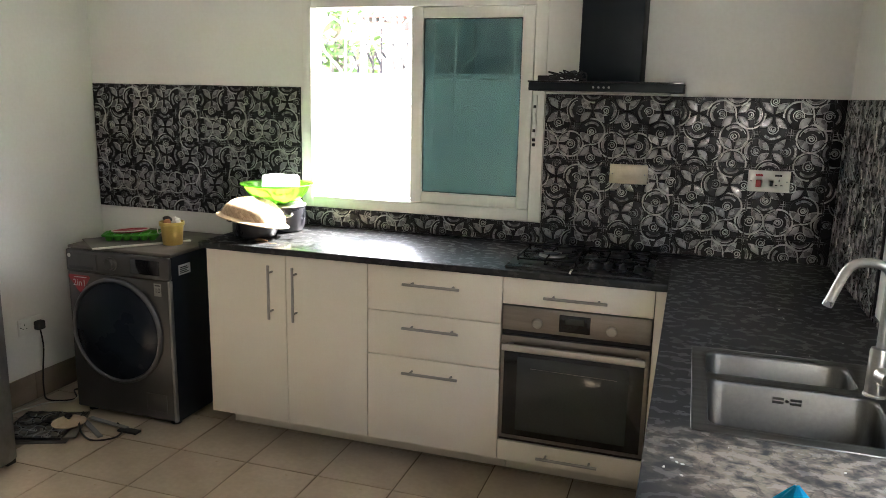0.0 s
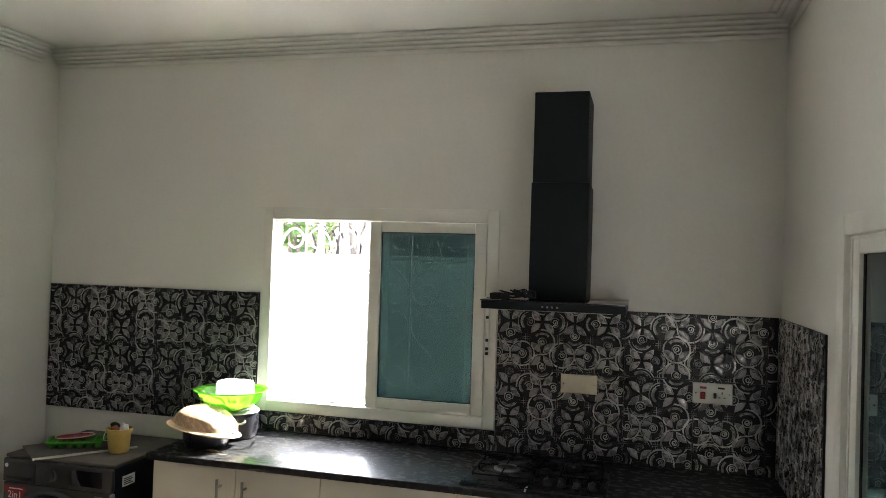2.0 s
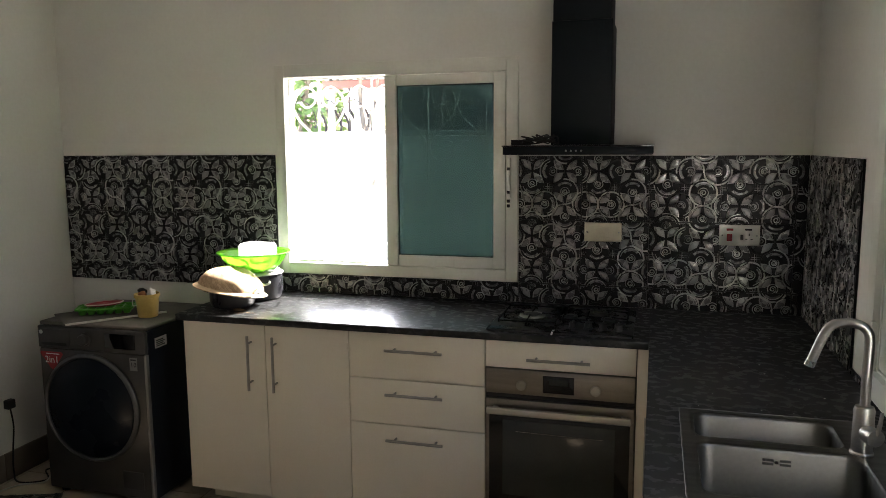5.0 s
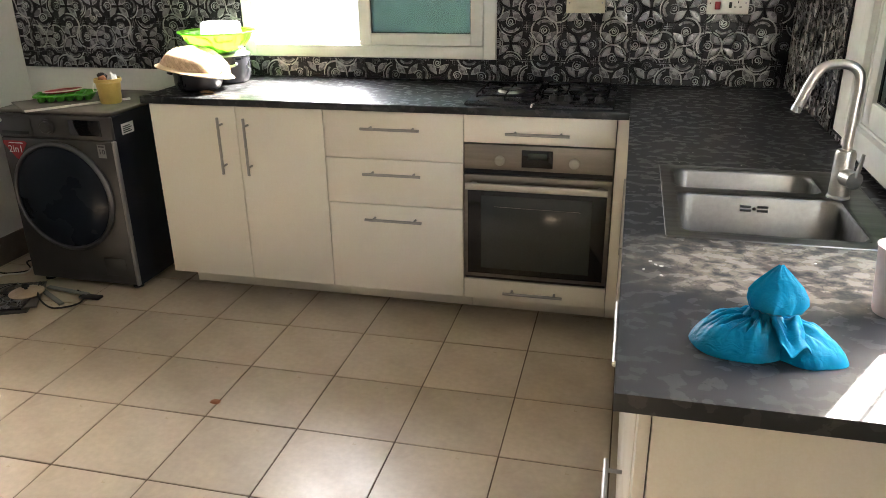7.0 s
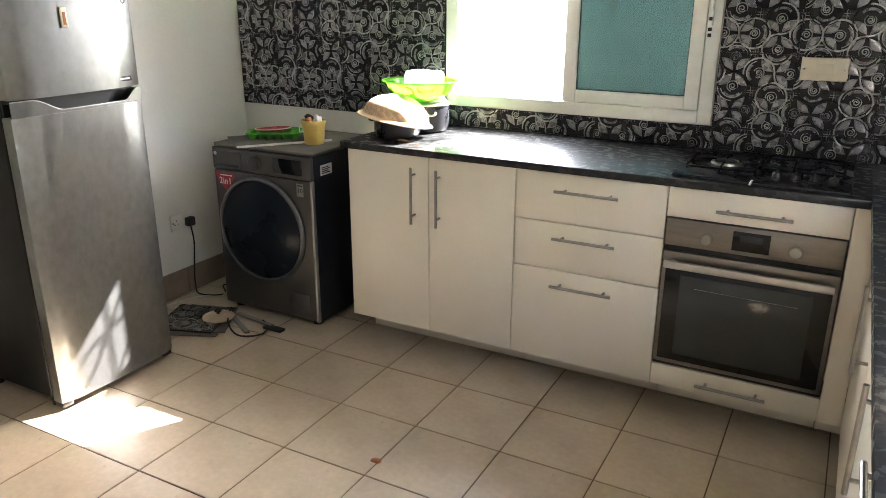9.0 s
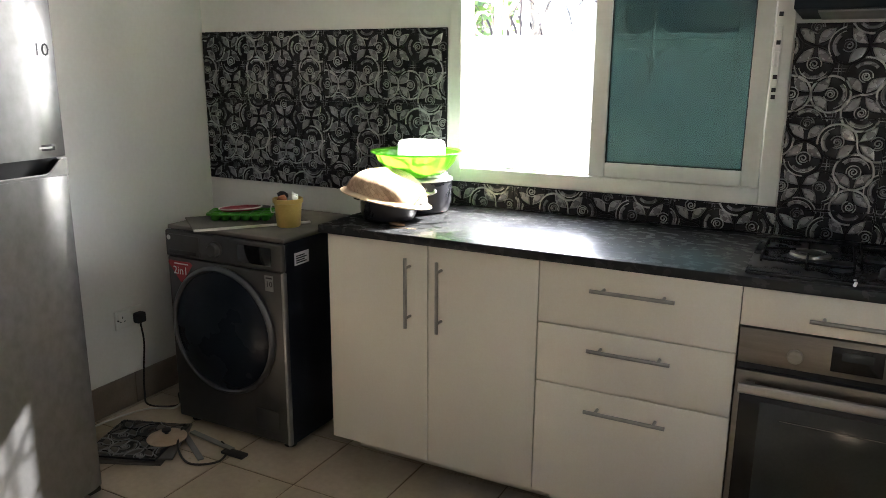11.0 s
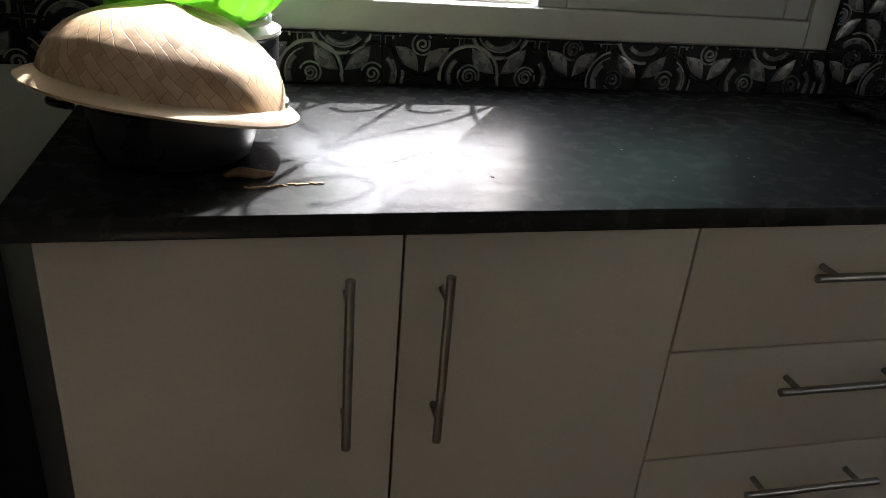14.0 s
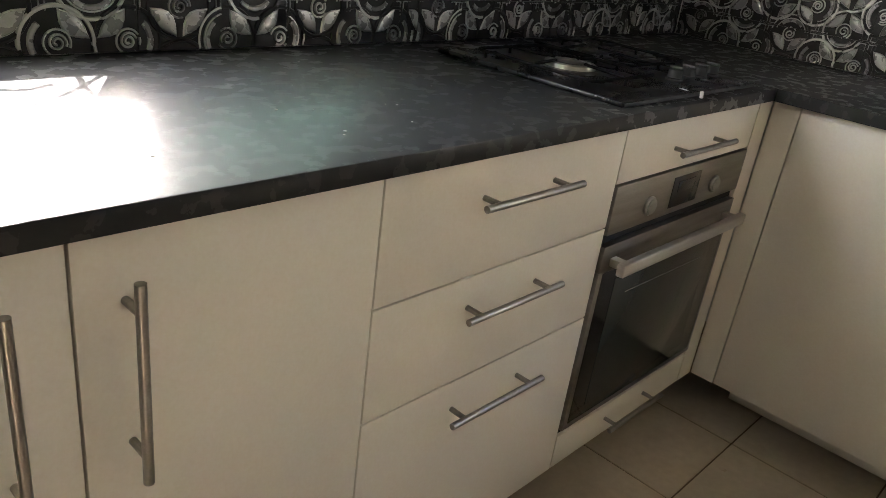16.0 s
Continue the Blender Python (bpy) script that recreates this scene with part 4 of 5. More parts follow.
# ---- extractor hood ----
def hood():
    h = thing("extractor_hood", (0, 0, 0), "black T-shaped chimney extractor hood on the wall", "extractor hood")
    slab = part("canopy", box((-0.558, 2.835, 1.678), (0.036, YB - 0.014, 1.711), 0.003), M_HOOD, h)
    part("glass_edge", box((-0.561, 2.831, 1.7115), (0.039, YB - 0.014, 1.7165), 0.001), M_BLACKGLASS, h)
    bm = bmesh.new()
    box((-0.388, 3.03, 1.717), (-0.138, YB - 0.003, 2.23), 0.003, 2, bm)
    part("chimney_lower", bm, M_HOOD, h)
    part("chimney_upper", box((-0.384, 3.034, 2.2305), (-0.146, YB - 0.003, 2.630), 0.003), M_HOOD, h)
    for z in (2.58, 2.55, 2.52, 2.49):
        part("vent_slot", box((-0.1462, 3.10, z), (-0.1448, 3.24, z + 0.010)), M_BLACKMATT, h)
    for k in range(4):
        part("button", lathe([(0.0045, 0), (0.0045, 0.002), (0.003, 0.003), (0, 0.003)], 12, m=Matrix.Translation((-0.300 + k * 0.020, 2.8352, 1.694)) @ pose(0, 0, 0, 90)), M_TRIM, slab)
    part("grease_filter", box((-0.50, 2.88, 1.673), (-0.02, 3.25, 1.6775)), M_STEEL, h)
    part("control_box", box((-0.545, 2.95, 1.717), (-0.475, 3.05, 1.740), 0.003), M_BLACKMATT, h)
    return h


hood()
cl = thing("cable_tangle", (-0.44, 2.93, 1.717), "tangled black wires lying on the hood", "cable")
rnd = random.Random(4)
for k in range(5):
    pts = [(0.0, 0, 0.006)] + [(rnd.uniform(-0.06, 0.09), rnd.uniform(-0.05, 0.05), rnd.uniform(0.006, 0.045)) for _ in range(6)] + [(0.10, 0.0, 0.006)]
    part("wire", tube(curve_points(pts, 6), 0.003, 6), M_BLACKMATT, cl)


# ---- washing machine ----
def washing_machine():
    w = thing("washing_machine", (-2.842, 2.705, 0), "graphite front-loading washing machine beside the units", "washing machine")
    W, D, H = 0.612, 0.560, 0.882
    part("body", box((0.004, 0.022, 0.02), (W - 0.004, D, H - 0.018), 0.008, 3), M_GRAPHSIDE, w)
    part("top", box((0, 0.012, H - 0.0175), (W, D + 0.004, H), 0.006, 3), M_DUSTTOP, w, "dusty grey top")
    fr = bmesh.new()
    cx, cz, R = 0.292, 0.470, 0.268
    box((0.0, 0.0, 0.03), (W, 0.0215, 0.752), 0.010, 3, fr)
    part("front_panel", fr, M_GRAPHITE, w)
    cp = part("control_panel", box((0.0, -0.004, 0.7535), (W, 0.0215, H - 0.018), 0.008, 3), M_GRAPHITE, w)
    dr = part("detergent_drawer", box((0.010, -0.0075, 0.764), (0.190, -0.0038, 0.850), 0.0015), M_GRAPHITE, cp)
    part("grip", box((0.024, -0.0082, 0.770), (0.172, -0.0070, 0.784), 0.0005), M_BLACK, dr)
    part("badge", lathe([(0.010, 0), (0.010, 0.001), (0, 0.001)], 20, m=Matrix.Translation((0.026, -0.0076, 0.834)) @ pose(0, 0, 0, 90)), M_WHITEINK, dr)
    kn = part("dial", lathe([(0.034, 0), (0.033, 0.006), (0.027, 0.010), (0.026, 0.026), (0.023, 0.029), (0, 0.030)], 32, m=Matrix.Translation((0.280, -0.004, 0.810)) @ pose(0, 0, 0, 90)), M_GRAPHITE, cp)
    part("display", box((0.392, -0.0058, 0.774), (0.560, -0.0036, 0.846), 0.001), M_BLACKGLASS, cp)
    bm = lathe([(R, 0.0), (R + 0.003, 0.012), (R - 0.004, 0.022), (R - 0.012, 0.025), (R - 0.018, 0.020), (R - 0.020, 0.012)], 72, m=Matrix.Translation((cx, -0.0002, cz)) @ pose(0, 0, 0, 90))
    door = part("door", bm, M_RING, w, "grey metal door ring")
    part("glass", lathe([(R - 0.0195, 0.0125), (R - 0.032, 0.020), (R * 0.62, 0.034), (R * 0.3, 0.041), (0, 0.043)], 64, m=Matrix.Translation((cx, -0.0002, cz)) @ pose(0, 0, 0, 90)), M_DARKGLASS, door, "domed black glass")
    tri = bmesh.new()
    outline = [(0.012, 0.735), (0.130, 0.735), (0.140, 0.725), (0.086, 0.650), (0.076, 0.644), (0.066, 0.650), (0.006, 0.725)]
    f0 = [tri.verts.new((x, -0.0012, z)) for x, z in outline]
    f1 = [tri.verts.new((x, 0.0004, z)) for x, z in outline]
    tri.faces.new(f0)
    for i in range(len(f0)):
        tri.faces.new((f0[i], f0[(i + 1) % len(f0)], f1[(i + 1) % len(f0)], f1[i]))
    st = part("sticker", tri, M_RED, w, "red triangular sticker", False)
    writing("sticker_text", "2in1", 0.048, pose(0.073, -0.0016, 0.694, 90), M_WHITEINK, st)
    part("sticker_line", box((0.040, -0.0018, 0.722), (0.118, -0.0013, 0.727)), M_WHITEINK, st)
    lab = part("warranty_sticker", box((0.520, -0.0012, 0.672), (0.562, 0.0003, 0.735)), M_FADED, w, smooth=False)
    writing("label_text", "10", 0.034, pose(0.541, -0.0016, 0.700, 90), M_INK, lab)
    part("label_line", box((0.526, -0.0018, 0.722), (0.556, -0.0013, 0.728)), M_INK, lab)
    part("filter_hatch", box((0.440, -0.0022, 0.075), (0.560, 0.0005, 0.165), 0.002), M_GRAPHITE, w)
    sl = part("side_label", box((W - 0.005, 0.075, 0.765), (W - 0.0028, 0.165, 0.815)), M_WHITEINK, w, "white paper label", False)
    for k in range(4):
        part("label_line", box((W - 0.0029, 0.085, 0.772 + k * 0.009), (W - 0.0022, 0.150 - 0.012 * (k % 2), 0.777 + k * 0.009)), M_INK, sl)
    part("edge_trim", box((W - 0.010, -0.006, 0.03), (W + 0.003, 0.020, 0.752), 0.005, 3), M_TRIM, w)
    for x in (0.05, W - 0.05):
        for y in (0.06, D - 0.06):
            part("foot", lathe([(0.026, 0), (0.026, 0.010), (0.014, 0.012), (0.014, 0.022)], 14, m=Matrix.Translation((x, y, 0))), M_BLACKMATT, w)
    return w


washing_machine()


# ---- fridge ----
def bulged_door(y0, y1, z0, z1, x0, x1, bulge=0.012, n_=14):
    """A door with a softly bowed front and round vertical edges, facing +x."""
    bm = bmesh.new()
    prof = [(x0, y0), (x1 - 0.014, y0)]
    for i in range(n_ + 1):
        k = i / n_
        e = min(1.0, min(k, 1 - k) * 14)
        prof.append((x1 - 0.010 * (1 - e) + bulge * (1 - (2 * k - 1) ** 2), y0 + (y1 - y0) * k))
    prof += [(x1 - 0.014, y1), (x0, y1)]
    lo, hi = [bm.verts.new((x, y, z0)) for x, y in prof], [bm.verts.new((x, y, z1)) for x, y in prof]
    for i in range(len(prof)):
        bm.faces.new((lo[i], lo[(i + 1) % len(prof)], hi[(i + 1) % len(prof)], hi[i]))
    bm.faces.new(lo)
    bm.faces.new(hi)
    bmesh.ops.bevel(bm, geom=[e for e in bm.edges if abs(e.verts[0].co.z - e.verts[1].co.z) < 1e-5], offset=0.004, segments=2, affect="EDGES", profile=0.5)
    return bm


def fridge():
    f = thing("fridge", (0, 0, 0), "tall stainless two-door fridge with smeared doors", "fridge")
    x0, xd, xf, y0, y1, top = -3.15, -2.715, -2.643, 1.585, 2.150, 1.76
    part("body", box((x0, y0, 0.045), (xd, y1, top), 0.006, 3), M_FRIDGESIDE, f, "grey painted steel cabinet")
    part("seal", box((xd + 0.0005, y0 + 0.012, 0.06), (xd + 0.011, y1 - 0.012, top - 0.01)), M_BLACKMATT, f)
    up = part("freezer_door", bulged_door(y0, y1, 1.232, top, xd + 0.012, xf), M_FRIDGE, f)
    low = part("fridge_door", bulged_door(y0, y1, 0.034, 1.170, xd + 0.012, xf), M_FRIDGE, f)
    part("handle_recess", box((xd + 0.013, y0 + 0.004, 1.1705), (xd + 0.022, y1 - 0.004, 1.2315)), M_BLACK, f, "dark hand recess between the doors")
    # the lower door's top edge dips into a scooped grip with a dark floor
    lip, scoop, line = bmesh.new(), bmesh.new(), []
    n_, yy0, yy1 = 40, y0 + 0.002, y1 - 0.002
    rows, floor_rows = [], []
    for i in range(n_ + 1):
        k = i / n_
        y = yy0 + (yy1 - yy0) * k
        s = min(1.0, max(0.0, min((k - 0.14) * 4.5, (0.975 - k) * 8)))
        s = s * s * (3 - 2 * s)
        zt = 1.226 - 0.046 * s
        xo = xf + 0.012 * (1 - (2 * k - 1) ** 2) - 0.001
        line.append((xo - 0.002, y, zt))
        rows.append([lip.verts.new(p) for p in ((xo, y, 1.1705), (xo, y, zt - 0.002), (xo - 0.005, y, zt), (xo - 0.007, y, 1.1705))])
        floor_rows.append([scoop.verts.new((xo - 0.0072 - (xo - xd - 0.022) * q, y, max(1.1706, zt - 0.006 - 0.05 * q * s))) for q in (0, 0.12, 0.3, 1.0)])
    for a, c in zip(rows, rows[1:]):
        for j in range(4):
            lip.faces.new((a[j], a[(j + 1) % 4], c[(j + 1) % 4], c[j]))
    lip.faces.new(rows[0])
    lip.faces.new(rows[-1][::-1])
    for a, c in zip(floor_rows, floor_rows[1:]):
        for j in range(3):
            scoop.faces.new((a[j], a[j + 1], c[j + 1], c[j]))
    grip = part("grip_lip", lip, M_FRIDGE, low)
    part("grip_floor", scoop, M_BLACKMATT, low, "dark scooped hand grip")
    part("grip_edge", tube(line, 0.0022, 6), M_GRIP, grip, "bright steel edge")
    xs = xf + 0.010
    part("badge", box((xs - 0.006, 2.040, 1.255), (xs - 0.0035, 2.105, 1.275), 0.0008), M_INK, up)
    part("badge_line", box((xs - 0.0037, 2.050, 1.262), (xs - 0.0030, 2.095, 1.268)), M_WHITEINK, up)
    writing("door_mark", "10", 0.055, Matrix.Translation((xf + 0.0055, 2.095, 1.565)) @ pose(0, 0, 0, 90, 0, 90), M_INK, up)
    for y, x in ((y0 + 0.03, xd - 0.02), (y1 - 0.03, xd - 0.02), (y0 + 0.03, x0 + 0.04), (y1 - 0.03, x0 + 0.04)):
        part("foot", lathe([(0.016, 0), (0.016, 0.030), (0.010, 0.034), (0.010, 0.048)], 12, m=Matrix.Translation((x, y, 0))), M_BLACKMATT, f)
    part("hinge", box((xd + 0.01, y1 - 0.05, 0.012), (xf - 0.01, y1 - 0.004, 0.0335), 0.003), M_BLACK, f)
    part("hinge", box((xd + 0.01, y0 + 0.004, 0.012), (xf - 0.01, y0 + 0.05, 0.0335), 0.003), M_BLACK, f)
    return f


fridge()
mg = thing("fridge_magnet", (-2.629, 1.835, 1.505), "small cream and brown magnet on the fridge door", "magnet")
part("tile", box((-0.002, -0.013, -0.035), (0.004, 0.013, 0.035), 0.001), M_CREAM, mg)
part("picture", box((0.0041, -0.006, -0.025), (0.0046, 0.006, 0.020)), M_WOOD, mg)


# ---- sockets ----
def socket_plate(name, m, w, h, label, mat=None):
    """A wall plate; its face looks along local -y."""
    s = thing(name, (0, 0, 0), label, "socket")
    s.matrix_world = m
    part("plate", box((-w / 2, -0.010, -h / 2), (w / 2, 0, h / 2), 0.003, 3), mat or M_WHITE, s)
    for x in (-w / 2 + 0.013, w / 2 - 0.013):
        part("screw", lathe([(0.004, 0), (0.004, 0.0008), (0, 0.001)], 10, m=Matrix.Translation((x, -0.010, 0)) @ pose(0, 0, 0, 90)), M_CHROME, s)
    return s


def outlet_holes(s, x, z):
    for dx, dz, w, h in ((0, 0.014, 0.004, 0.010), (-0.011, -0.006, 0.009, 0.004), (0.011, -0.006, 0.009, 0.004)):
        part("hole", box((x + dx - w / 2, -0.0106, z + dz - h / 2), (x + dx + w / 2, -0.0099, z + dz + h / 2)), M_INK, s)


M_OLDWHITE = material("yellowed_plastic", (0.66, 0.60, 0.46), (0.58, 0.52, 0.39), 0.4, 0.5, scale=12, bump=0.02)
FACE = YB - 0.017
s1 = socket_plate("blank_plate", pose(-0.178, FACE, 1.318), 0.168, 0.088, "yellowed blank wall plate on the rose tiles", M_OLDWHITE)
part("inset", box((-0.030, -0.0108, -0.020), (0.030, -0.0099, 0.020), 0.0006), M_OLDWHITE, s1)
s2 = socket_plate("cooker_socket", pose(0.410, FACE, 1.318), 0.168, 0.092, "white cooker control unit with red switch and socket", M_WHITE)
part("red_switch", box((-0.052, -0.0155, -0.026), (-0.030, -0.0101, 0.006), 0.002), M_RED, s2, "red rocker switch")
part("white_switch", box((0.004, -0.014, -0.020), (0.016, -0.0101, 0.004), 0.002), M_INK, s2)
part("mark", box((-0.054, -0.0106, 0.020), (-0.026, -0.0100, 0.030)), M_RED, s2)
part("mark", box((0.022, -0.0106, 0.022), (0.050, -0.0100, 0.030)), M_INK, s2)
outlet_holes(s2, 0.040, -0.010)
s3 = socket_plate("double_socket", Matrix.Translation((XL + 0.001, 2.745, 0.415)) @ pose(0, 0, 0, 0, 0, 90), 0.146, 0.086, "white double wall socket above the skirting", M_WHITE)
outlet_holes(s3, -0.036, -0.004)
for x in (-0.060, 0.010):
    part("switch", box((x, -0.0135, 0.012), (x + 0.012, -0.0101, 0.030), 0.001), M_WHITE, s3)
pl = thing("plug_with_cable", (XL + 0.0125, 2.785, 0.408), "black plug in the socket, its cable hanging down", "plug")
part("plug_body", box((0, -0.024, -0.024), (0.038, 0.024, 0.024), 0.008, 3), M_BLACKMATT, pl)
part("cable", tube(curve_points([(0.02, 0, -0.02), (0.026, 0.006, -0.12), (0.016, 0.0, -0.25), (0.025, -0.015, -0.36), (0.09, -0.05, -0.395), (0.20, 0.02, -0.399), (0.10, 0.12, -0.40), (0.18, 0.16, -0.40)], 8), 0.0042, 7), M_BLACKMATT, pl)
wc = thing("white_cable", (XL + 0.06, 2.45, 0.006), "grey cable lying loose on the floor by the wall", "cable")
part("cable", tube(curve_points([(0, 0, 0.006), (0.02, 0.15, 0.004), (0.08, 0.25, 0.012), (0.16, 0.32, 0.004), (0.14, 0.42, 0.004), (0.24, 0.5, 0.004)], 8), 0.004, 7), M_BOARD, wc)


# ---- things on the worktop ----
def cooking_pot(place, r, h, label):
    p = thing("cooking_pot", place, label, "pot", "pots on the worktop")
    part("body", lathe([(r * 0.80, 0), (r * 0.92, 0.006), (r, h * 0.4), (r * 1.0, h - 0.004), (r * 1.035, h), (r * 1.0, h + 0.001), (r * 0.97, h - 0.006), (r * 0.95, h * 0.4), (r * 0.8, 0.008), (0, 0.006)], 44), M_POT, p)
    return p


pot1 = cooking_pot((-1.878, 2.905, TOP_Z), 0.106, 0.078, "black enamel pot under the upturned basket")
for s in (-1, 1):
    part("handle", tube(curve_points([(s * 0.114, -0.028, 0.068), (s * 0.140, -0.020, 0.070), (s * 0.146, 0, 0.070), (s * 0.140, 0.020, 0.070), (s * 0.114, 0.028, 0.068)], 5), 0.005, 7), M_POT, pot1)
pot2 = cooking_pot((-1.848, 3.115, TOP_Z), 0.112, 0.125, "tall black enamel pot under the green colander")
part("lid", lathe([(0.115, 0.1265), (0.116, 0.132), (0.104, 0.136), (0.05, 0.1395), (0, 0.1395)], 40), M_WHITE, pot2)
for a in (-50, 130):
    m = pose(0, 0, 0, 0, 0, a)
    part("handle", tube([m @ p for p in curve_points([(0.108, -0.024, 0.098), (0.130, -0.022, 0.094), (0.138, 0, 0.088), (0.130, 0.022, 0.094), (0.108, 0.024, 0.098)], 5)], 0.0055, 8), M_STEEL if a < 0 else M_POT, pot2)


def woven_basket():
    c = thing("woven_basket", (-1.880, 2.892, TOP_Z + 0.092), "upturned woven palm basket with a pale rim", "basket")
    c.scale = (0.955, 0.955, 0.955)
    tilt = pose(0, 0, 0, -4, 11, 12)
    prof = [(0.158, -0.004), (0.154, 0.014), (0.148, 0.030), (0.139, 0.046), (0.127, 0.060), (0.112, 0.073), (0.094, 0.084), (0.074, 0.093), (0.052, 0.099), (0.028, 0.103), (0.004, 0.104)]

    smooth_prof = [(p.x, p.y) for p in curve_points([(r, z, 0) for r, z in prof], 8)]

    def at(k, a, out):
        k = min(max(k, 0), len(prof) - 1.001)
        rr, z = smooth_prof[int(k * 8)]
        rr *= 1 + 0.03 * math.sin(2 * a + 0.6) + 0.012 * math.sin(5 * a)
        p = Vector((rr * math.cos(a), 0.90 * rr * math.sin(a), z + 0.004 * math.sin(3 * a + 1) * (z / 0.1)))
        return tilt @ (p * (1 + 0.02 * noise.noise(p * 16)) + p.normalized() * out)

    bm = bmesh.new()
    uv = bm.loops.layers.uv.new("strips")
    n_, m_ = 96, 40
    rings = [[bm.verts.new(at((len(prof) - 1) * k / m_, 2 * math.pi * i / n_, 0.0)) for i in range(n_)] for k in range(m_ + 1)]
    for k in range(m_):
        for i in range(n_):
            f = bm.faces.new((rings[k][i], rings[k][(i + 1) % n_], rings[k + 1][(i + 1) % n_], rings[k + 1][i]))
            for lp, (du, dv) in zip(f.loops, ((0, 0), (1, 0), (1, 1), (0, 1))):
                lp[uv].uv = ((i + du) / n_, (k + dv) / m_)
    part("weave", bm, M_WEAVE, c)
    rim = bmesh.new()
    ring = []
    for i in range(56):
        a = 2 * math.pi * i / 56
        w = 1 + 0.03 * math.sin(2 * a + 0.6) + 0.012 * math.sin(5 * a)
        d = Vector((math.cos(a), 0.90 * math.sin(a), 0))
        ring.append([rim.verts.new(tilt @ (d * rr * w + Vector((0, 0, z)))) for rr, z in ((0.152, 0.002), (0.158, 0.000), (0.172, -0.007), (0.179, -0.012), (0.177, -0.016), (0.166, -0.013), (0.152, -0.006))])
    for i in range(56):
        for j in range(7):
            rim.faces.new((ring[i][j], ring[(i + 1) % 56][j], ring[(i + 1) % 56][(j + 1) % 7], ring[i][(j + 1) % 7]))
    part("rim", rim, M_RIM, c, "pale flat rim")
    return c


M_RIM = material("pale_palm_rim", (0.66, 0.52, 0.33), (0.56, 0.42, 0.25), 0.5, scale=16, fine=90, bump=0.15)
woven_basket()
fl = tube(curve_points([(-1.812, 2.798, TOP_Z + 0.005), (-1.795, 2.806, TOP_Z + 0.007), (-1.772, 2.802, TOP_Z + 0.006), (-1.752, 2.808, TOP_Z + 0.004)], 5), lambda k: 0.0065 - 0.004 * abs(2 * k - 1) ** 2, 7)
rnd = random.Random(9)
for k in range(11):
    t = bmesh.new()
    bmesh.ops.create_icosphere(t, subdivisions=1, radius=rnd.uniform(0.0025, 0.0045))
    join(fl, t, 0, Matrix.Translation((-1.785 + 0.009 * k, 2.768 + 0.0015 * k + rnd.uniform(-0.003, 0.003), TOP_Z + 0.001)) @ pose(0, 0, 0, 0, 0, rnd.uniform(-40, 40)) @ Matrix.Diagonal((1.8, 0.7, 0.5, 1)))
tagged(part("food_scraps", fl, M_SCRAP), "dry brown food scraps on the worktop by the pot", "scraps", kind="stuff")


def colander():
    c = thing("green_colander", (-1.860, 3.088, TOP_Z + 0.140), "bright green translucent plastic colander", "colander")
    flute = lambda a, k: 1 + (0.050 * abs(math.sin(7 * a)) ** 0.5 - 0.035 if 1 <= k <= 4 else 0)
    prof = [(0.080, 0.003), (0.096, 0.006), (0.126, 0.034), (0.148, 0.062), (0.156, 0.082), (0.164, 0.0915)]
    part("basket", lathe(prof, 128, wave=flute, caps=False), M_GREEN, c)
    part("base", lathe([(0, 0), (0.078, 0), (0.083, 0.002), (0.083, 0.005), (0.078, 0.004), (0, 0.004)], 48), M_GREEN, c)
    part("rim", lathe([(0.1625, 0.0945), (0.1645, 0.0905), (0.174, 0.0945), (0.180, 0.0945), (0.1815, 0.0970), (0.180, 0.0995), (0.174, 0.0990), (0.1625, 0.0945)], 96, caps=False), M_GREEN, c, "turned-out green rim")
    return c


colander()
tub = thing("plastic_tub", (-1.842, 3.092, TOP_Z + 0.1445), "upturned milky plastic tub in the colander", "tub")
bm = bmesh.new()
rings = []
for s, z in ((1.0, 0.0), (1.0, 0.008), (0.97, 0.010), (0.955, 0.112), (0.94, 0.124), (0.90, 0.132), (0.83, 0.136), (0.78, 0.134), (0.70, 0.133)):
    rings.append([bm.verts.new((x * s, y * s, z)) for x, y in rounded_rect(-0.090, 0.090, -0.062, 0.062, 0.034, 6)])
for a, c in zip(rings, rings[1:]):
    for i in range(len(a)):
        bm.faces.new((a[i], a[(i + 1) % len(a)], c[(i + 1) % len(a)], c[i]))
bm.faces.new(rings[-1])
bm.faces.new(rings[0])
part("tub_wall", bm, M_CLEARBOX, tub)
part("tub_lip", tube([(x * 1.02, y * 1.02, 0.006) for x, y in rounded_rect(-0.090, 0.090, -0.062, 0.062, 0.034, 6)], 0.004, 6, closed=True), M_CLEARBOX, tub)


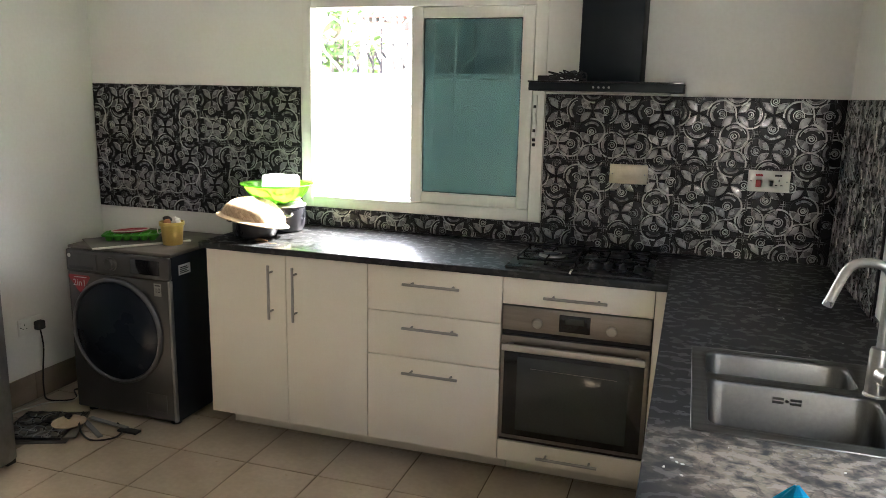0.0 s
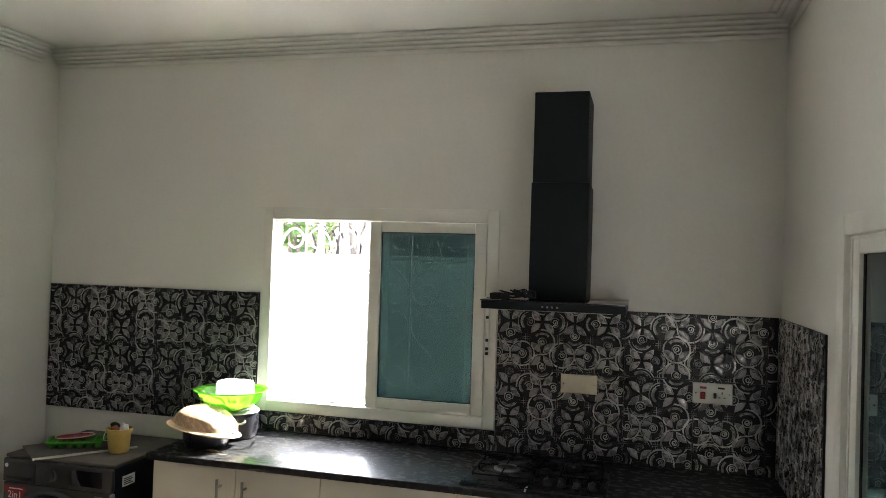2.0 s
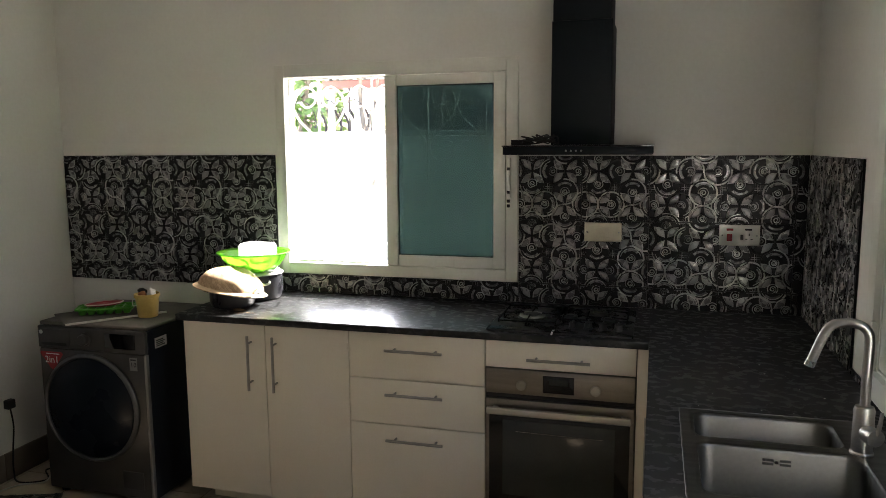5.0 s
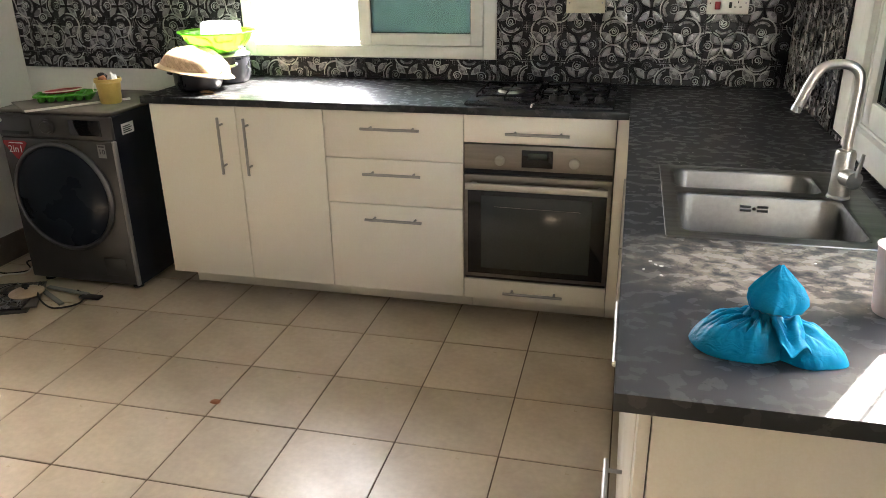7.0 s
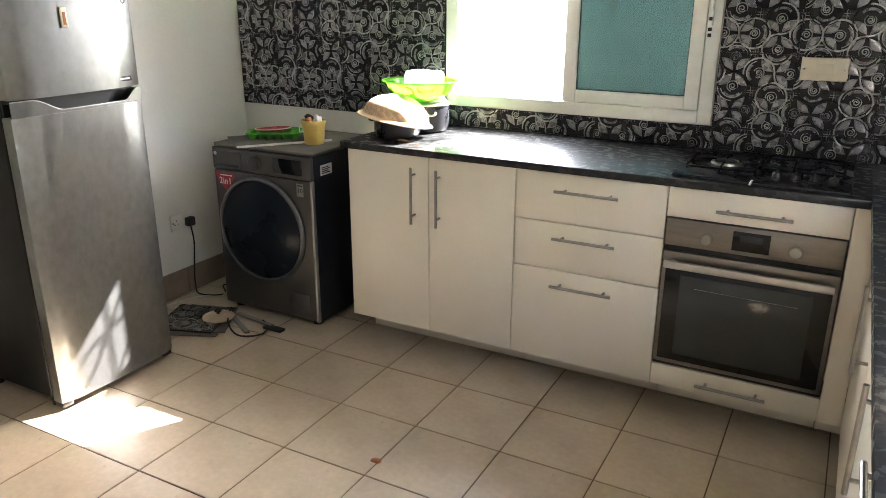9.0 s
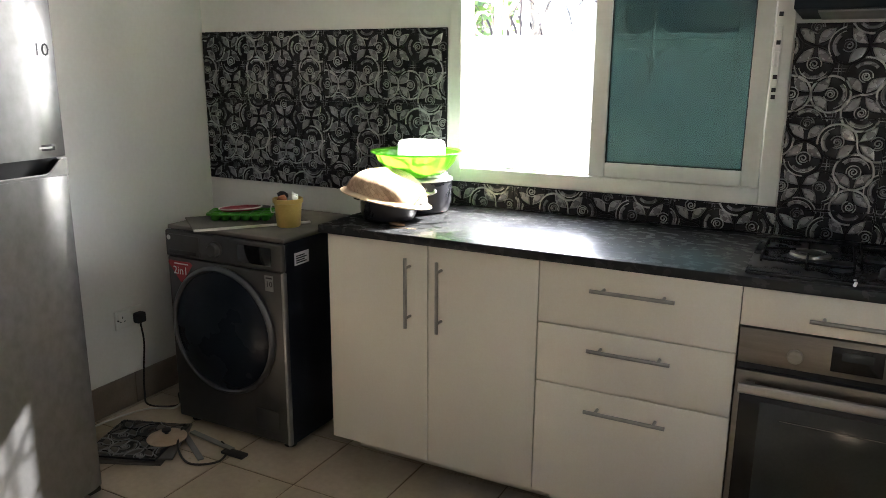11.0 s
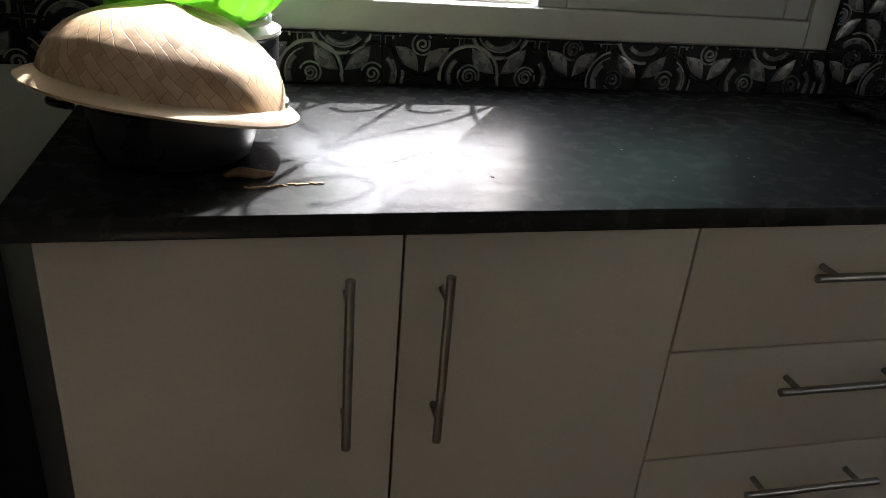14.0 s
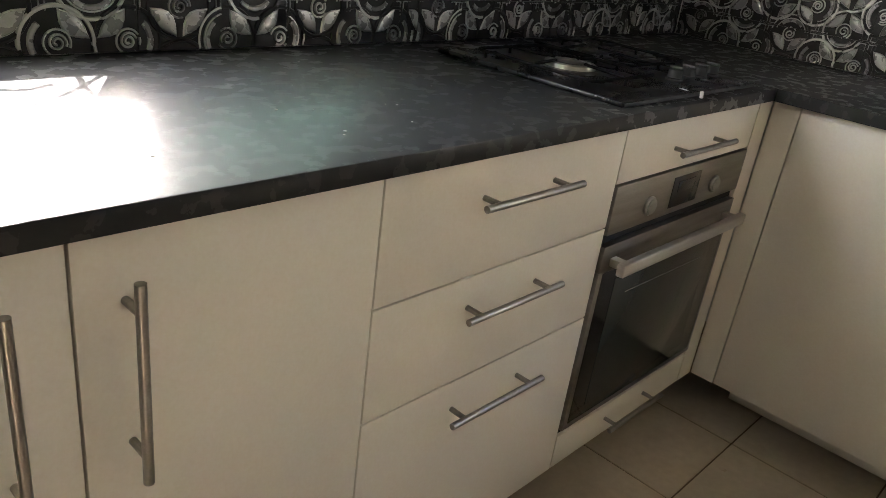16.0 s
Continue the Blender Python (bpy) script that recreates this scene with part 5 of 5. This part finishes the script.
def plastic_bag():
    b_ = thing("blue_plastic_bag", (0.254, 0.910, TOP_Z), "knotted bright blue plastic bag, full and lumpy", "bag")
    b_.rotation_euler = (0, 0, radians(-13))
    neck = Vector((0.0, 0.006, 0.062))

    def lobe(centre, rx, ry, seed, pleats):
        """A full half of the bag: film drawn up in pleats from its spread base to the neck."""
        bm = bmesh.new()
        n_, m_, rings = 132, 26, []
        c, off = Vector((*centre, 0)), Vector((seed, 0, 0))
        for k in range(m_ + 2):
            q = min(1.0, (k + 0.6) / m_)
            ring = []
            for i in range(n_):
                a = 2 * math.pi * i / n_
                u = Vector((math.cos(a), math.sin(a), 0))
                wide = 1 + 0.13 * noise.noise(u * 1.3 + off) + 0.10 * abs(math.cos(a)) ** 8
                edge = c + Vector((rx * u.x, ry * u.y, 0)) * wide
                w = q ** 0.80
                turn = a + 0.22 * noise.noise(u * 2.0 + Vector((seed, q * 1.5, 0)))
                fold = (1 - abs(math.sin(turn * pleats))) ** 1.5 * 0.65 + (1 - abs(math.sin(turn * pleats * 2.3 + seed))) ** 2 * 0.35
                z = neck.z * max(0.0, 1 - q ** 2.1) ** 0.75
                swell = math.sin(math.pi * q ** 0.7)
                z += swell * (0.009 * noise.noise(Vector((u.x * q * 2.4, u.y * q * 2.4, seed))) - 0.015 * fold * (1.1 - q) + 0.004 * noise.noise(Vector((u.x * q * 7, u.y * q * 7, seed + 5))))
                p = neck.lerp(edge, w)
                r = 1 - 0.06 * fold * (1 - q) if k <= m_ else 0.9
                p = c.lerp(Vector((p.x, p.y, 0)), r) if k > m_ else p
                ring.append(bm.verts.new((p.x, p.y, max(0.0006, z) if k <= m_ else 0.0005)))
            rings.append(ring)
        for r0, r1 in zip(rings, rings[1:]):
            for i in range(n_):
                bm.faces.new((r0[i], r0[(i + 1) % n_], r1[(i + 1) % n_], r1[i]))
        bm.faces.new(rings[0])
        bm.faces.new(rings[-1])
        return bm

    part("sack", lobe((-0.030, -0.004), 0.068, 0.056, 3.0, 6.5), M_BAG, b_)
    part("sack", lobe((0.068, 0.012), 0.056, 0.048, 8.0, 5.5), M_BAG, b_)

    # the gathered neck, then the crumpled mouth that stands up from it
    def loft(levels, seed, rough, square=0.0):
        bm = bmesh.new()
        rings = []
        for k, (x, y, z, rx, ry, fold) in enumerate(levels):
            ring = []
            for i in range(56):
                a = 2 * math.pi * i / 56
                u = Vector((math.cos(a), math.sin(a), z * 18))
                f = 1 - fold * (1 - abs(math.sin(3.5 * a + 0.4 * k + seed))) ** 1.5 + rough * noise.noise(u * 2.2 + Vector((seed, 0, 0)))
                f *= (1 / (abs(math.cos(a)) + abs(math.sin(a)))) ** square * (1 + 0.12 * square)
                ring.append(bm.verts.new((x + rx * f * math.cos(a), y + ry * f * math.sin(a), z + 0.006 * rough * 6 * noise.noise(u * 3))))
            rings.append(ring)
        for r0, r1 in zip(rings, rings[1:]):
            for i in range(56):
                bm.faces.new((r0[i], r0[(i + 1) % 56], r1[(i + 1) % 56], r1[i]))
        bm.faces.new(rings[0])
        bm.faces.new(rings[-1])
        return bm

    part("knot", loft([(-0.002, 0.004, 0.046, 0.024, 0.020, 0.15), (-0.002, 0.003, 0.057, 0.024, 0.020, 0.25), (0.0, 0.003, 0.066, 0.018, 0.015, 0.35), (0.002, 0.003, 0.074, 0.020, 0.015, 0.35)], 1.0, 0.15), M_BAG, b_)
    part("gathered_top", loft([(0.004, 0.002, 0.070, 0.016, 0.012, 0.2), (0.014, -0.010, 0.073, 0.031, 0.020, 0.10), (0.018, -0.012, 0.077, 0.037, 0.024, 0.06), (0.019, -0.009, 0.088, 0.041, 0.024, 0.05), (0.020, -0.004, 0.100, 0.039, 0.020, 0.07),
                               (0.020, 0.000, 0.113, 0.032, 0.015, 0.08), (0.019, 0.003, 0.126, 0.020, 0.010, 0.08), (0.018, 0.004, 0.136, 0.009, 0.005, 0.05), (0.018, 0.004, 0.141, 0.003, 0.002, 0.0)], 4.0, 0.10, 0.55), M_BAG, b_)
    flap = bmesh.new()
    rows = []
    for i in range(15):
        k = i / 14
        row = []
        for j in range(19):
            u = j / 18
            x = 0.010 + 0.044 * u + k * (0.026 - 0.002 * u)
            y = -0.012 - 0.030 * k + 0.016 * u + 0.007 * math.sin(6 * u + 2.5 * k)
            z = 0.069 - 0.036 * k - 0.006 * u + 0.006 * noise.noise(Vector((u * 4, k * 4, 3))) + 0.006 * math.sin(9 * u + k)
            row.append(flap.verts.new((x, y - 0.012 * k, z)))
        rows.append(row)
    for a, c in zip(rows, rows[1:]):
        for j in range(18):
            flap.faces.new((a[j], a[j + 1], c[j + 1], c[j]))
    f = part("loose_flap", flap, M_BAG, b_)
    f.modifiers.new("film", "SOLIDIFY").thickness = 0.0012
    return b_


plastic_bag()
cup = thing("plastic_cup", (0.497, 1.085, TOP_Z), "pale pink plastic cup on the worktop", "cup")
part("cup_wall", lathe([(0.0, 0.0), (0.032, 0.0), (0.034, 0.004), (0.043, 0.118), (0.045, 0.121), (0.042, 0.121), (0.040, 0.116), (0.031, 0.006), (0, 0.005)], 32), M_PINKCUP, cup)

rnd = random.Random(12)
cr = bmesh.new()
spots = [(0.105 + rnd.uniform(-0.02, 0.03), 1.20 + rnd.uniform(-0.05, 0.05), 0.003) for _ in range(5)] + [(rnd.uniform(-1.5, -0.8), rnd.uniform(2.72, 3.2), rnd.uniform(0.001, 0.0022)) for _ in range(14)] + [(rnd.uniform(0.1, 0.6), rnd.uniform(0.85, 2.5), rnd.uniform(0.001, 0.0025)) for _ in range(30)]
for x, y, s in spots:
    if SX0 - 0.01 < x < SX1 + 0.01 and SY0 - 0.01 < y < SY1 + 0.01:
        continue
    t = bmesh.new()
    bmesh.ops.create_icosphere(t, subdivisions=1, radius=s)
    join(cr, t, 0, Matrix.Translation((x, y, TOP_Z + s * 0.45)) @ pose(0, 0, 0, 0, 0, rnd.uniform(0, 360)) @ Matrix.Diagonal((1.6, 1, 0.5, 1)))
tagged(part("crumbs", cr, M_CRUMB), "white crumbs scattered over the worktop", "crumbs", kind="stuff")
sw = thing("metal_screw", (-0.332, 2.700, TOP_Z), "tiny bright screw lying before the hob", "screw")
part("shank", tube([(0, 0, 0.004), (0.004, 0.004, 0.016)], 0.004, 8), M_WHITE, sw)

# ---- things on the washing machine ----
MZ = 0.882
bd = thing("thin_board", (-2.605, 2.935, MZ), "thin pale board lying on the washing machine", "board")
bd.rotation_euler = (0, 0, radians(52))
part("sheet", box((-0.235, -0.145, 0.0), (0.235, 0.145, 0.006), 0.001), M_DUSTTOP, bd)
part("edge_strip", box((-0.235, -0.158, 0.0), (0.235, -0.146, 0.009), 0.001), M_BOARD, bd, "white edge strip")
tr = thing("egg_tray", (-2.628, 2.935, MZ + 0.0062), "green plastic egg tray on the thin board", "tray")
tr.rotation_euler = (0, 0, radians(30))
CUP = mesh_of("cup", lathe([(0.010, 0.0), (0.016, 0.004), (0.0205, 0.028), (0.0205, 0.030), (0.018, 0.028), (0.012, 0.006), (0, 0.005)], 12), M_GREENTRAY)
for i in range(6):
    for j in range(3):
        c = new("cup", CUP)
        c.parent, c.location = tr, (-0.105 + i * 0.042, -0.042 + j * 0.042, 0)
part("rim", tube([(x, y, 0.030) for x, y in rounded_rect(-0.135, 0.135, -0.070, 0.070, 0.02, 4)], 0.005, 7, closed=True), M_GREENTRAY, tr)
bm = bmesh.new()
for j in range(4):
    box((-0.133, -0.066 + j * 0.042, 0.0265), (0.133, -0.060 + j * 0.042, 0.031), 0, 1, bm)
for i in range(7):
    box((-0.129 + i * 0.042, -0.066, 0.0270), (-0.123 + i * 0.042, 0.066, 0.0305), 0, 1, bm)
part("web", bm, M_GREENTRAY, tr)
sp = thing("red_dish", (-2.652, 2.952, MZ + 0.0395), "flat oval red dish with pale rim on the tray", "dish")
sp.rotation_euler = (0, radians(-3), radians(30))
part("dish", lathe([(0.0, 0.0), (0.080, 0.001), (0.092, 0.010), (0.089, 0.011), (0.078, 0.006), (0, 0.005)], 40, m=Matrix.Diagonal((1.0, 0.6, 1, 1))), M_RED, sp)
part("rim", tube([(0.0915 * math.cos(a), 0.055 * math.sin(a), 0.011) for a in [2 * math.pi * i / 40 for i in range(40)]], 0.0028, 6, closed=True), M_PINKCUP, sp)
bk = thing("yellow_bucket", (-2.380, 2.935, MZ), "small yellow plastic tub of wrapped bits", "tub")
part("wall", lathe([(0, 0), (0.045, 0), (0.048, 0.004), (0.056, 0.098), (0.062, 0.100), (0.062, 0.116), (0.058, 0.117), (0.056, 0.108), (0.044, 0.006), (0, 0.005)], 36), M_YELLOW, bk)
part("handle", tube(curve_points([(-0.061, -0.01, 0.106), (-0.064, -0.03, 0.080), (-0.050, -0.045, 0.060), (-0.020, -0.058, 0.066)], 5), 0.0022, 6), M_WHITE, bk)
for k, (x, y, z, mt) in enumerate(((-0.032, 0.012, 0.118, M_BLACKMATT), (0.008, 0.02, 0.116, M_WHITE), (0.030, -0.005, 0.114, M_WHITE), (-0.01, -0.022, 0.110, M_WOOD))):
    bm = bmesh.new()
    bmesh.ops.create_icosphere(bm, subdivisions=2, radius=0.022)
    for v in bm.verts:
        v.co = Vector((v.co.x * 1.1, v.co.y * 0.8, v.co.z)) * (1 + 0.5 * noise.noise(v.co * 60 + Vector((k, 0, 0))))
    ob = part("scrap", bm, mt, bk)
    ob.location = (x, y, z)

# ---- rose-relief wall tiles ----
TS = 0.305


def ridge(bm, pts, w, h, z0, mat, clip):
    """A raised rounded line on a tile, cut off at the tile's edges."""
    prev = None
    for i, p in enumerate(pts):
        q0, q1 = pts[max(i - 1, 0)], pts[min(i + 1, len(pts) - 1)]
        d = Vector((q1[0] - q0[0], q1[1] - q0[1]))
        if d.length < 1e-9 or not (clip[0] <= p[0] <= clip[2] and clip[1] <= p[1] <= clip[3]):
            prev = None
            continue
        n_ = Vector((-d.y, d.x)).normalized() * w * 0.5
        row = [bm.verts.new((p[0] + n_.x * s, -(z0 + hh), p[1] + n_.y * s)) for s, hh in ((1, -0.0004), (0.55, h), (-0.55, h), (-1, -0.0004))]
        if prev:
            for j in range(3):
                bm.faces.new((prev[j], prev[j + 1], row[j + 1], row[j])).material_index = mat
        prev = row


def leaf(bm, c, a, length, width, z0, h, mat, clip, bend=0.0, edge=2):
    """A pillowed pointed leaf; bend bows it sideways, edge: the material of its bevel."""
    if not (clip[0] + 0.004 <= c[0] <= clip[2] - 0.004 and clip[1] + 0.004 <= c[1] <= clip[3] - 0.004):
        return
    d, n_ = Vector((math.cos(a), math.sin(a))), Vector((-math.sin(a), math.cos(a)))
    rings, m = [[], [], []], 18
    for i in range(m):
        t = 2 * math.pi * i / m
        u, v = math.cos(t), math.sin(t) * (1 - abs(math.cos(t)) ** 2.4)
        for lst, s, hh in zip(rings, (1.0, 0.88, 0.45), (-0.0003, h * 0.75, h)):
            p = Vector(c) + d * u * length * 0.5 * s + n_ * (v * width * 0.5 * s + bend * (1 - u * u))
            x, z = min(max(p.x, clip[0]), clip[2]), min(max(p.y, clip[1]), clip[3])
            lst.append(bm.verts.new((x, -(z0 + hh), z)))
    for r0, r1, mt in zip(rings, rings[1:], (edge, mat)):
        for i in range(m):
            bm.faces.new((r0[i], r0[(i + 1) % m], r1[(i + 1) % m], r1[i])).material_index = mt
    bm.faces.new(rings[2]).material_index = mat


def rose_tile_mesh(variant, clip):
    """One pressed tile: crosses of four leaves, each with a pair of ringed spiral roses set along one of its axes.
    clip: the part of the tile that is kept."""
    g, T0 = 0.0003, 0.008
    x0, z0, x1, z1 = clip
    bm = box((x0 + g, -T0, z0 + g), (x1 - g, 0.0, z1 - g), 0.0008, 1)
    for f in bm.faces:
        f.material_index = 0
    cut = (x0 + 0.0010, z0 + 0.0010, x1 - 0.0010, z1 - 0.0010)
    b_ = TS / 4

    def arc(cx, cz, r, a0, a1, w, h, mat, squash=1.0):
        inside = cut[0] < cx - r and cx + r < cut[2] and cut[1] < cz - r and cz + r < cut[3]
        n_ = max(8, int(abs(a1 - a0) / 6.283 * (52 if inside else 110)))
        ridge(bm, [(cx + r * math.cos(a0 + (a1 - a0) * k / n_), cz + r * squash * math.sin(a0 + (a1 - a0) * k / n_)) for k in range(n_ + 1)], w, h, T0, mat, cut)

    for i in range(-1, 3):
        for j in range(-1, 3):
            cx, cz = (2 * i + 1) * b_, (2 * j + 1) * b_
            col, row = i % 2, j % 2
            upright = (col + row) % 2 == 1
            own = random.Random(col * 7 + row * 31 + (variant // 2) * 5 + 3)
            # the dress of each cross: plain, a silver figure of eight, or a silver ribbon in an S
            if variant % 2:
                dress = "eight" if (col, row) == (0, 0) else "ribbon" if (col, row) == (1, 0) else "plain"
            else:
                dress = "eight" if (col, row) == (1, 0) else "ribbon" if (col, row) == (1, 1) else "plain"
            ax = math.pi / 2 if upright else 0.0
            for q in range(4):
                a = math.pi / 4 + q * math.pi / 2
                ln = own.uniform(0.90, 0.96) * b_
                side_on = 1 if (q % 2 == 0) == upright else -1
                # the silver bevel puts each leaf's edge highlight into its colour
                leaf(bm, (cx + math.cos(a) * (0.09 * b_ + ln / 2), cz + math.sin(a) * (0.09 * b_ + ln / 2)), a, ln, own.uniform(0.38, 0.44) * b_, T0, 0.0050, 2, cut, side_on * 0.06 * b_, 1)
            for s in (1, -1):
                out = ax if s > 0 else ax + math.pi
                rx, rz = cx + math.cos(out) * 0.76 * b_, cz + math.sin(out) * 0.76 * b_
                if not (cut[0] - b_ < rx < cut[2] + b_ and cut[1] - b_ < rz < cut[3] + b_):
                    continue
                R = 0.76 * b_
                lit = own.random() < 0.40
                arc(rx, rz, R, out, out + 6.2832, 0.105 * b_, 0.0034, 1 if dress == "eight" else 0)
                if dress == "ribbon":
                    arc(rx, rz, R * 1.005, out + math.pi, out + math.pi + 3.3, 0.11 * b_, 0.0040, 1)
                elif dress == "plain" and lit:
                    a1 = out + own.uniform(-1.6, 0.2)
                    arc(rx, rz, R * 1.005, a1, a1 + own.uniform(1.3, 2.2), 0.085 * b_, 0.0040, 1)
                if dress == "eight" or lit:
                    arc(rx, rz, R * 0.80, out - 1.3, out + own.uniform(0.6, 1.4), 0.045 * b_, 0.0026, 1)
                # a crescent petal behind the rose
                arc(rx, rz, 0.53 * b_, out - 0.85, out + 0.85, 0.15 * b_, 0.0030, 2)
                turns, n2, rs, a0 = own.choice((1.5, 1.8)), 34, own.uniform(0.25, 0.28) * b_, own.uniform(0, 6.28)
                way = own.choice((1, -1))
                bright = 1 if dress == "eight" or own.random() < 0.5 else 2
                arc(rx, rz, rs, a0, a0 + 5.0, 0.05 * b_, 0.0034, bright)
                ridge(bm, [(rx + rs * 0.72 * (1 - 0.78 * k / n2) * math.cos(a0 + way * turns * 6.283 * k / n2), rz + rs * 0.72 * (1 - 0.78 * k / n2) * math.sin(a0 + way * turns * 6.283 * k / n2)) for k in range(n2 + 1)], 0.06 * b_, 0.0042, T0, bright, cut)
    for i in range(3):
        for j in range(3):
            cx, cz = 2 * i * b_, 2 * j * b_
            for k in (-0.06, 0.06):
                ridge(bm, [(cx + u * b_ * 0.05, cz + k * b_) for u in range(-7, 8)], 0.035 * b_, 0.0022, T0, 2, cut)
                ridge(bm, [(cx + k * b_, cz + u * b_ * 0.05) for u in range(-7, 8)], 0.035 * b_, 0.0022, T0, 2, cut)
    return mesh_of("tile", bm, (M_TBASE, M_TRIDGE, M_TLEAF))


TILE_CACHE = {}


def rose_tiles(name, label, m, u0, u1, z0, z1, u_start, z_start, swap=0):
    """A field of rose tiles on a wall; local x runs along the wall and the face looks along local -y."""
    f = tagged(new(name), label, "wall tiles", kind="structure")
    f.matrix_world = m
    iu = math.floor((u0 - u_start) / TS)
    while u_start + iu * TS < u1 - 0.004:
        iz = math.floor((z0 - z_start) / TS)
        while z_start + iz * TS < z1 - 0.004:
            a, b_ = u_start + iu * TS, z_start + iz * TS
            clip = tuple(round(v, 4) for v in (max(u0 - a, 0), max(z0 - b_, 0), min(u1 - a, TS), min(z1 - b_, TS)))
            if clip[2] - clip[0] > 0.006 and clip[3] - clip[1] > 0.006:
                key = (((iu // 2 + iz + swap) % 2) + 2 * (iu % 2), clip)
                if key not in TILE_CACHE:
                    TILE_CACHE[key] = rose_tile_mesh(*key)
                t = new("tile", TILE_CACHE[key])
                t.parent, t.location = f, (a, 0, b_)
            iz += 1
        iu += 1
    return f


TB = YB - 0.0008
rose_tiles("wall_tiles_west", "black and silver rose-relief wall tiles", pose(0, TB, 0), XL + 0.006, -1.846, 0.985, 1.677, -1.846 - 6 * TS, 1.677 - 3 * TS, 1)
rose_tiles("wall_tiles_east", "black and silver rose-relief wall tiles", pose(0, TB, 0), -0.573, XR - 0.010, TOP_Z + 0.001, 1.667, -0.585, 1.673 - 3 * TS, 1)
rose_tiles("wall_tiles_sill", "black and silver rose-relief tiles under the window", pose(0, TB, 0), -1.846, -0.574, TOP_Z + 0.001, 1.063, -1.846, 1.063 - TS)
SIDE = Matrix.Translation((XR - 0.0008, 0, 0)) @ pose(0, 0, 0, 0, 0, -90)
rose_tiles("wall_tiles_side", "black and silver rose-relief wall tiles", SIDE, -(YB - 0.012), -2.450, TOP_Z + 0.001, 1.667, -(YB - 0.012), 1.667 - 3 * TS)
rose_tiles("wall_tiles_side_sill", "black and silver rose-relief tiles under the side window", SIDE, -2.449, -0.76, TOP_Z + 0.001, 0.986, -2.449, 0.986 - TS)

# ---- loose tiles and lid on the floor ----
st = thing("loose_tile_stack", (-2.820, 2.455, 0.001), "stack of leftover rose tiles and strips on the floor", "tiles")
for k, (dx, dy, rz) in enumerate(((0, 0, 24), (0.012, 0.018, 31), (-0.006, 0.010, 20))):
    if k < 2:
        ob = part("plain_tile", box((-0.16, -0.15, 0), (0.16, 0.15, 0.009), 0.001), M_DUSTTOP, st)
        ob.matrix_basis = pose(dx, dy, 0.0095 * k, 0, 0, rz)
    else:
        ob = new("tile", rose_tile_mesh(1, (0, 0, TS, TS)))
        ob.data.materials[1], ob.data.materials[2] = M_FADED, M_DUSTTOP
        ob.parent = st
        ob.matrix_basis = pose(dx, dy, 0.0192, -90, 0, rz) @ Matrix.Translation((-TS / 2, 0, -TS / 2))
for k in range(2):
    ob = part("strip", box((-0.13, -0.012, 0), (0.13, 0.012, 0.008), 0.001), M_FADED, st)
    ob.matrix_basis = pose(0.20 + 0.05 * k, 0.10 + 0.06 * k, 0.001 + 0.0085 * k, 0, 0, -30 + 22 * k)
ld = thing("pot_lid", (-2.722, 2.520, 0.032), "cream enamel pot lid with a dark knob on the tiles", "lid")
part("disc", lathe([(0.078, 0), (0.080, 0.004), (0.068, 0.011), (0.036, 0.017), (0, 0.021)], 40), M_LID, ld)
part("knob", lathe([(0.008, 0.020), (0.008, 0.026), (0.018, 0.032), (0.018, 0.040), (0.010, 0.045), (0, 0.045)], 20), M_BLACKMATT, ld)
bc = thing("black_cable", (-2.52, 2.50, 0.006), "black cable looped on the floor by the machine", "cable")
part("cable", tube(curve_points([(-0.20, 0.10, 0.035), (-0.10, -0.02, 0.030), (0.0, -0.06, 0.004), (0.09, 0.0, 0.004), (0.06, 0.09, 0.004), (0.0, 0.12, 0.012)], 8), 0.0045, 7), M_BLACKMATT, bc)
part("clip", box((0.05, 0.06, 0), (0.16, 0.10, 0.012), 0.003), M_BLACKMATT, bc)

# ---- skirting and floor tiles ----
sk = tagged(new("baseboard"), "brown ceramic skirting tiles along the wall", "skirting", kind="structure")
PITCH = 0.356
SK = mesh_of("skirting_tile", box((0, 0, 0), (0.010, PITCH - 0.003, 0.145), 0.0015, 2), M_SKIRT)
y = YF + 0.01
while y < YB - 0.05:
    t = new("skirting_tile", SK)
    t.parent, t.location = sk, (XL + 0.0005, y, 0.001)
    if y + PITCH > YB:
        t.scale = (1, (YB - 0.004 - y) / PITCH, 1)
    y += PITCH
chip = thing("clay_chip", (-1.37, 1.90, 0.001), "small brown clay chip on the floor", "debris")
bm = bmesh.new()
bmesh.ops.create_icosphere(bm, subdivisions=2, radius=0.014)
for v in bm.verts:
    v.co = Vector((v.co.x * 1.5, v.co.y, max(0, v.co.z * 0.4))) * (1 + 0.5 * noise.noise(v.co * 90))
part("lump", bm, M_WOOD, chip)

ft = tagged(new("floor_tiles"), "worn beige ceramic floor tiles with dark joints", "floor tiles", kind="structure")
FT = mesh_of("tile", box((0.0024, 0.0024, -0.0035), (PITCH - 0.0024, PITCH - 0.0024, 0.0), 0.0012, 1), M_FLOOR)
OX, OY = -1.0065, 2.167
rnd = random.Random(21)
i0, i1 = math.floor((XL - OX) / PITCH), math.ceil((XR - OX) / PITCH)
j0, j1 = math.floor((YF - OY) / PITCH), math.ceil((YB - OY) / PITCH)
for i in range(i0, i1):
    for j in range(j0, j1):
        x, y = OX + i * PITCH, OY + j * PITCH
        t = new("tile", FT)
        t.parent = ft
        t.location = (x, y, rnd.uniform(-0.0006, 0.0004))
        t.rotation_euler = (radians(rnd.uniform(-0.06, 0.06)), radians(rnd.uniform(-0.06, 0.06)), 0)
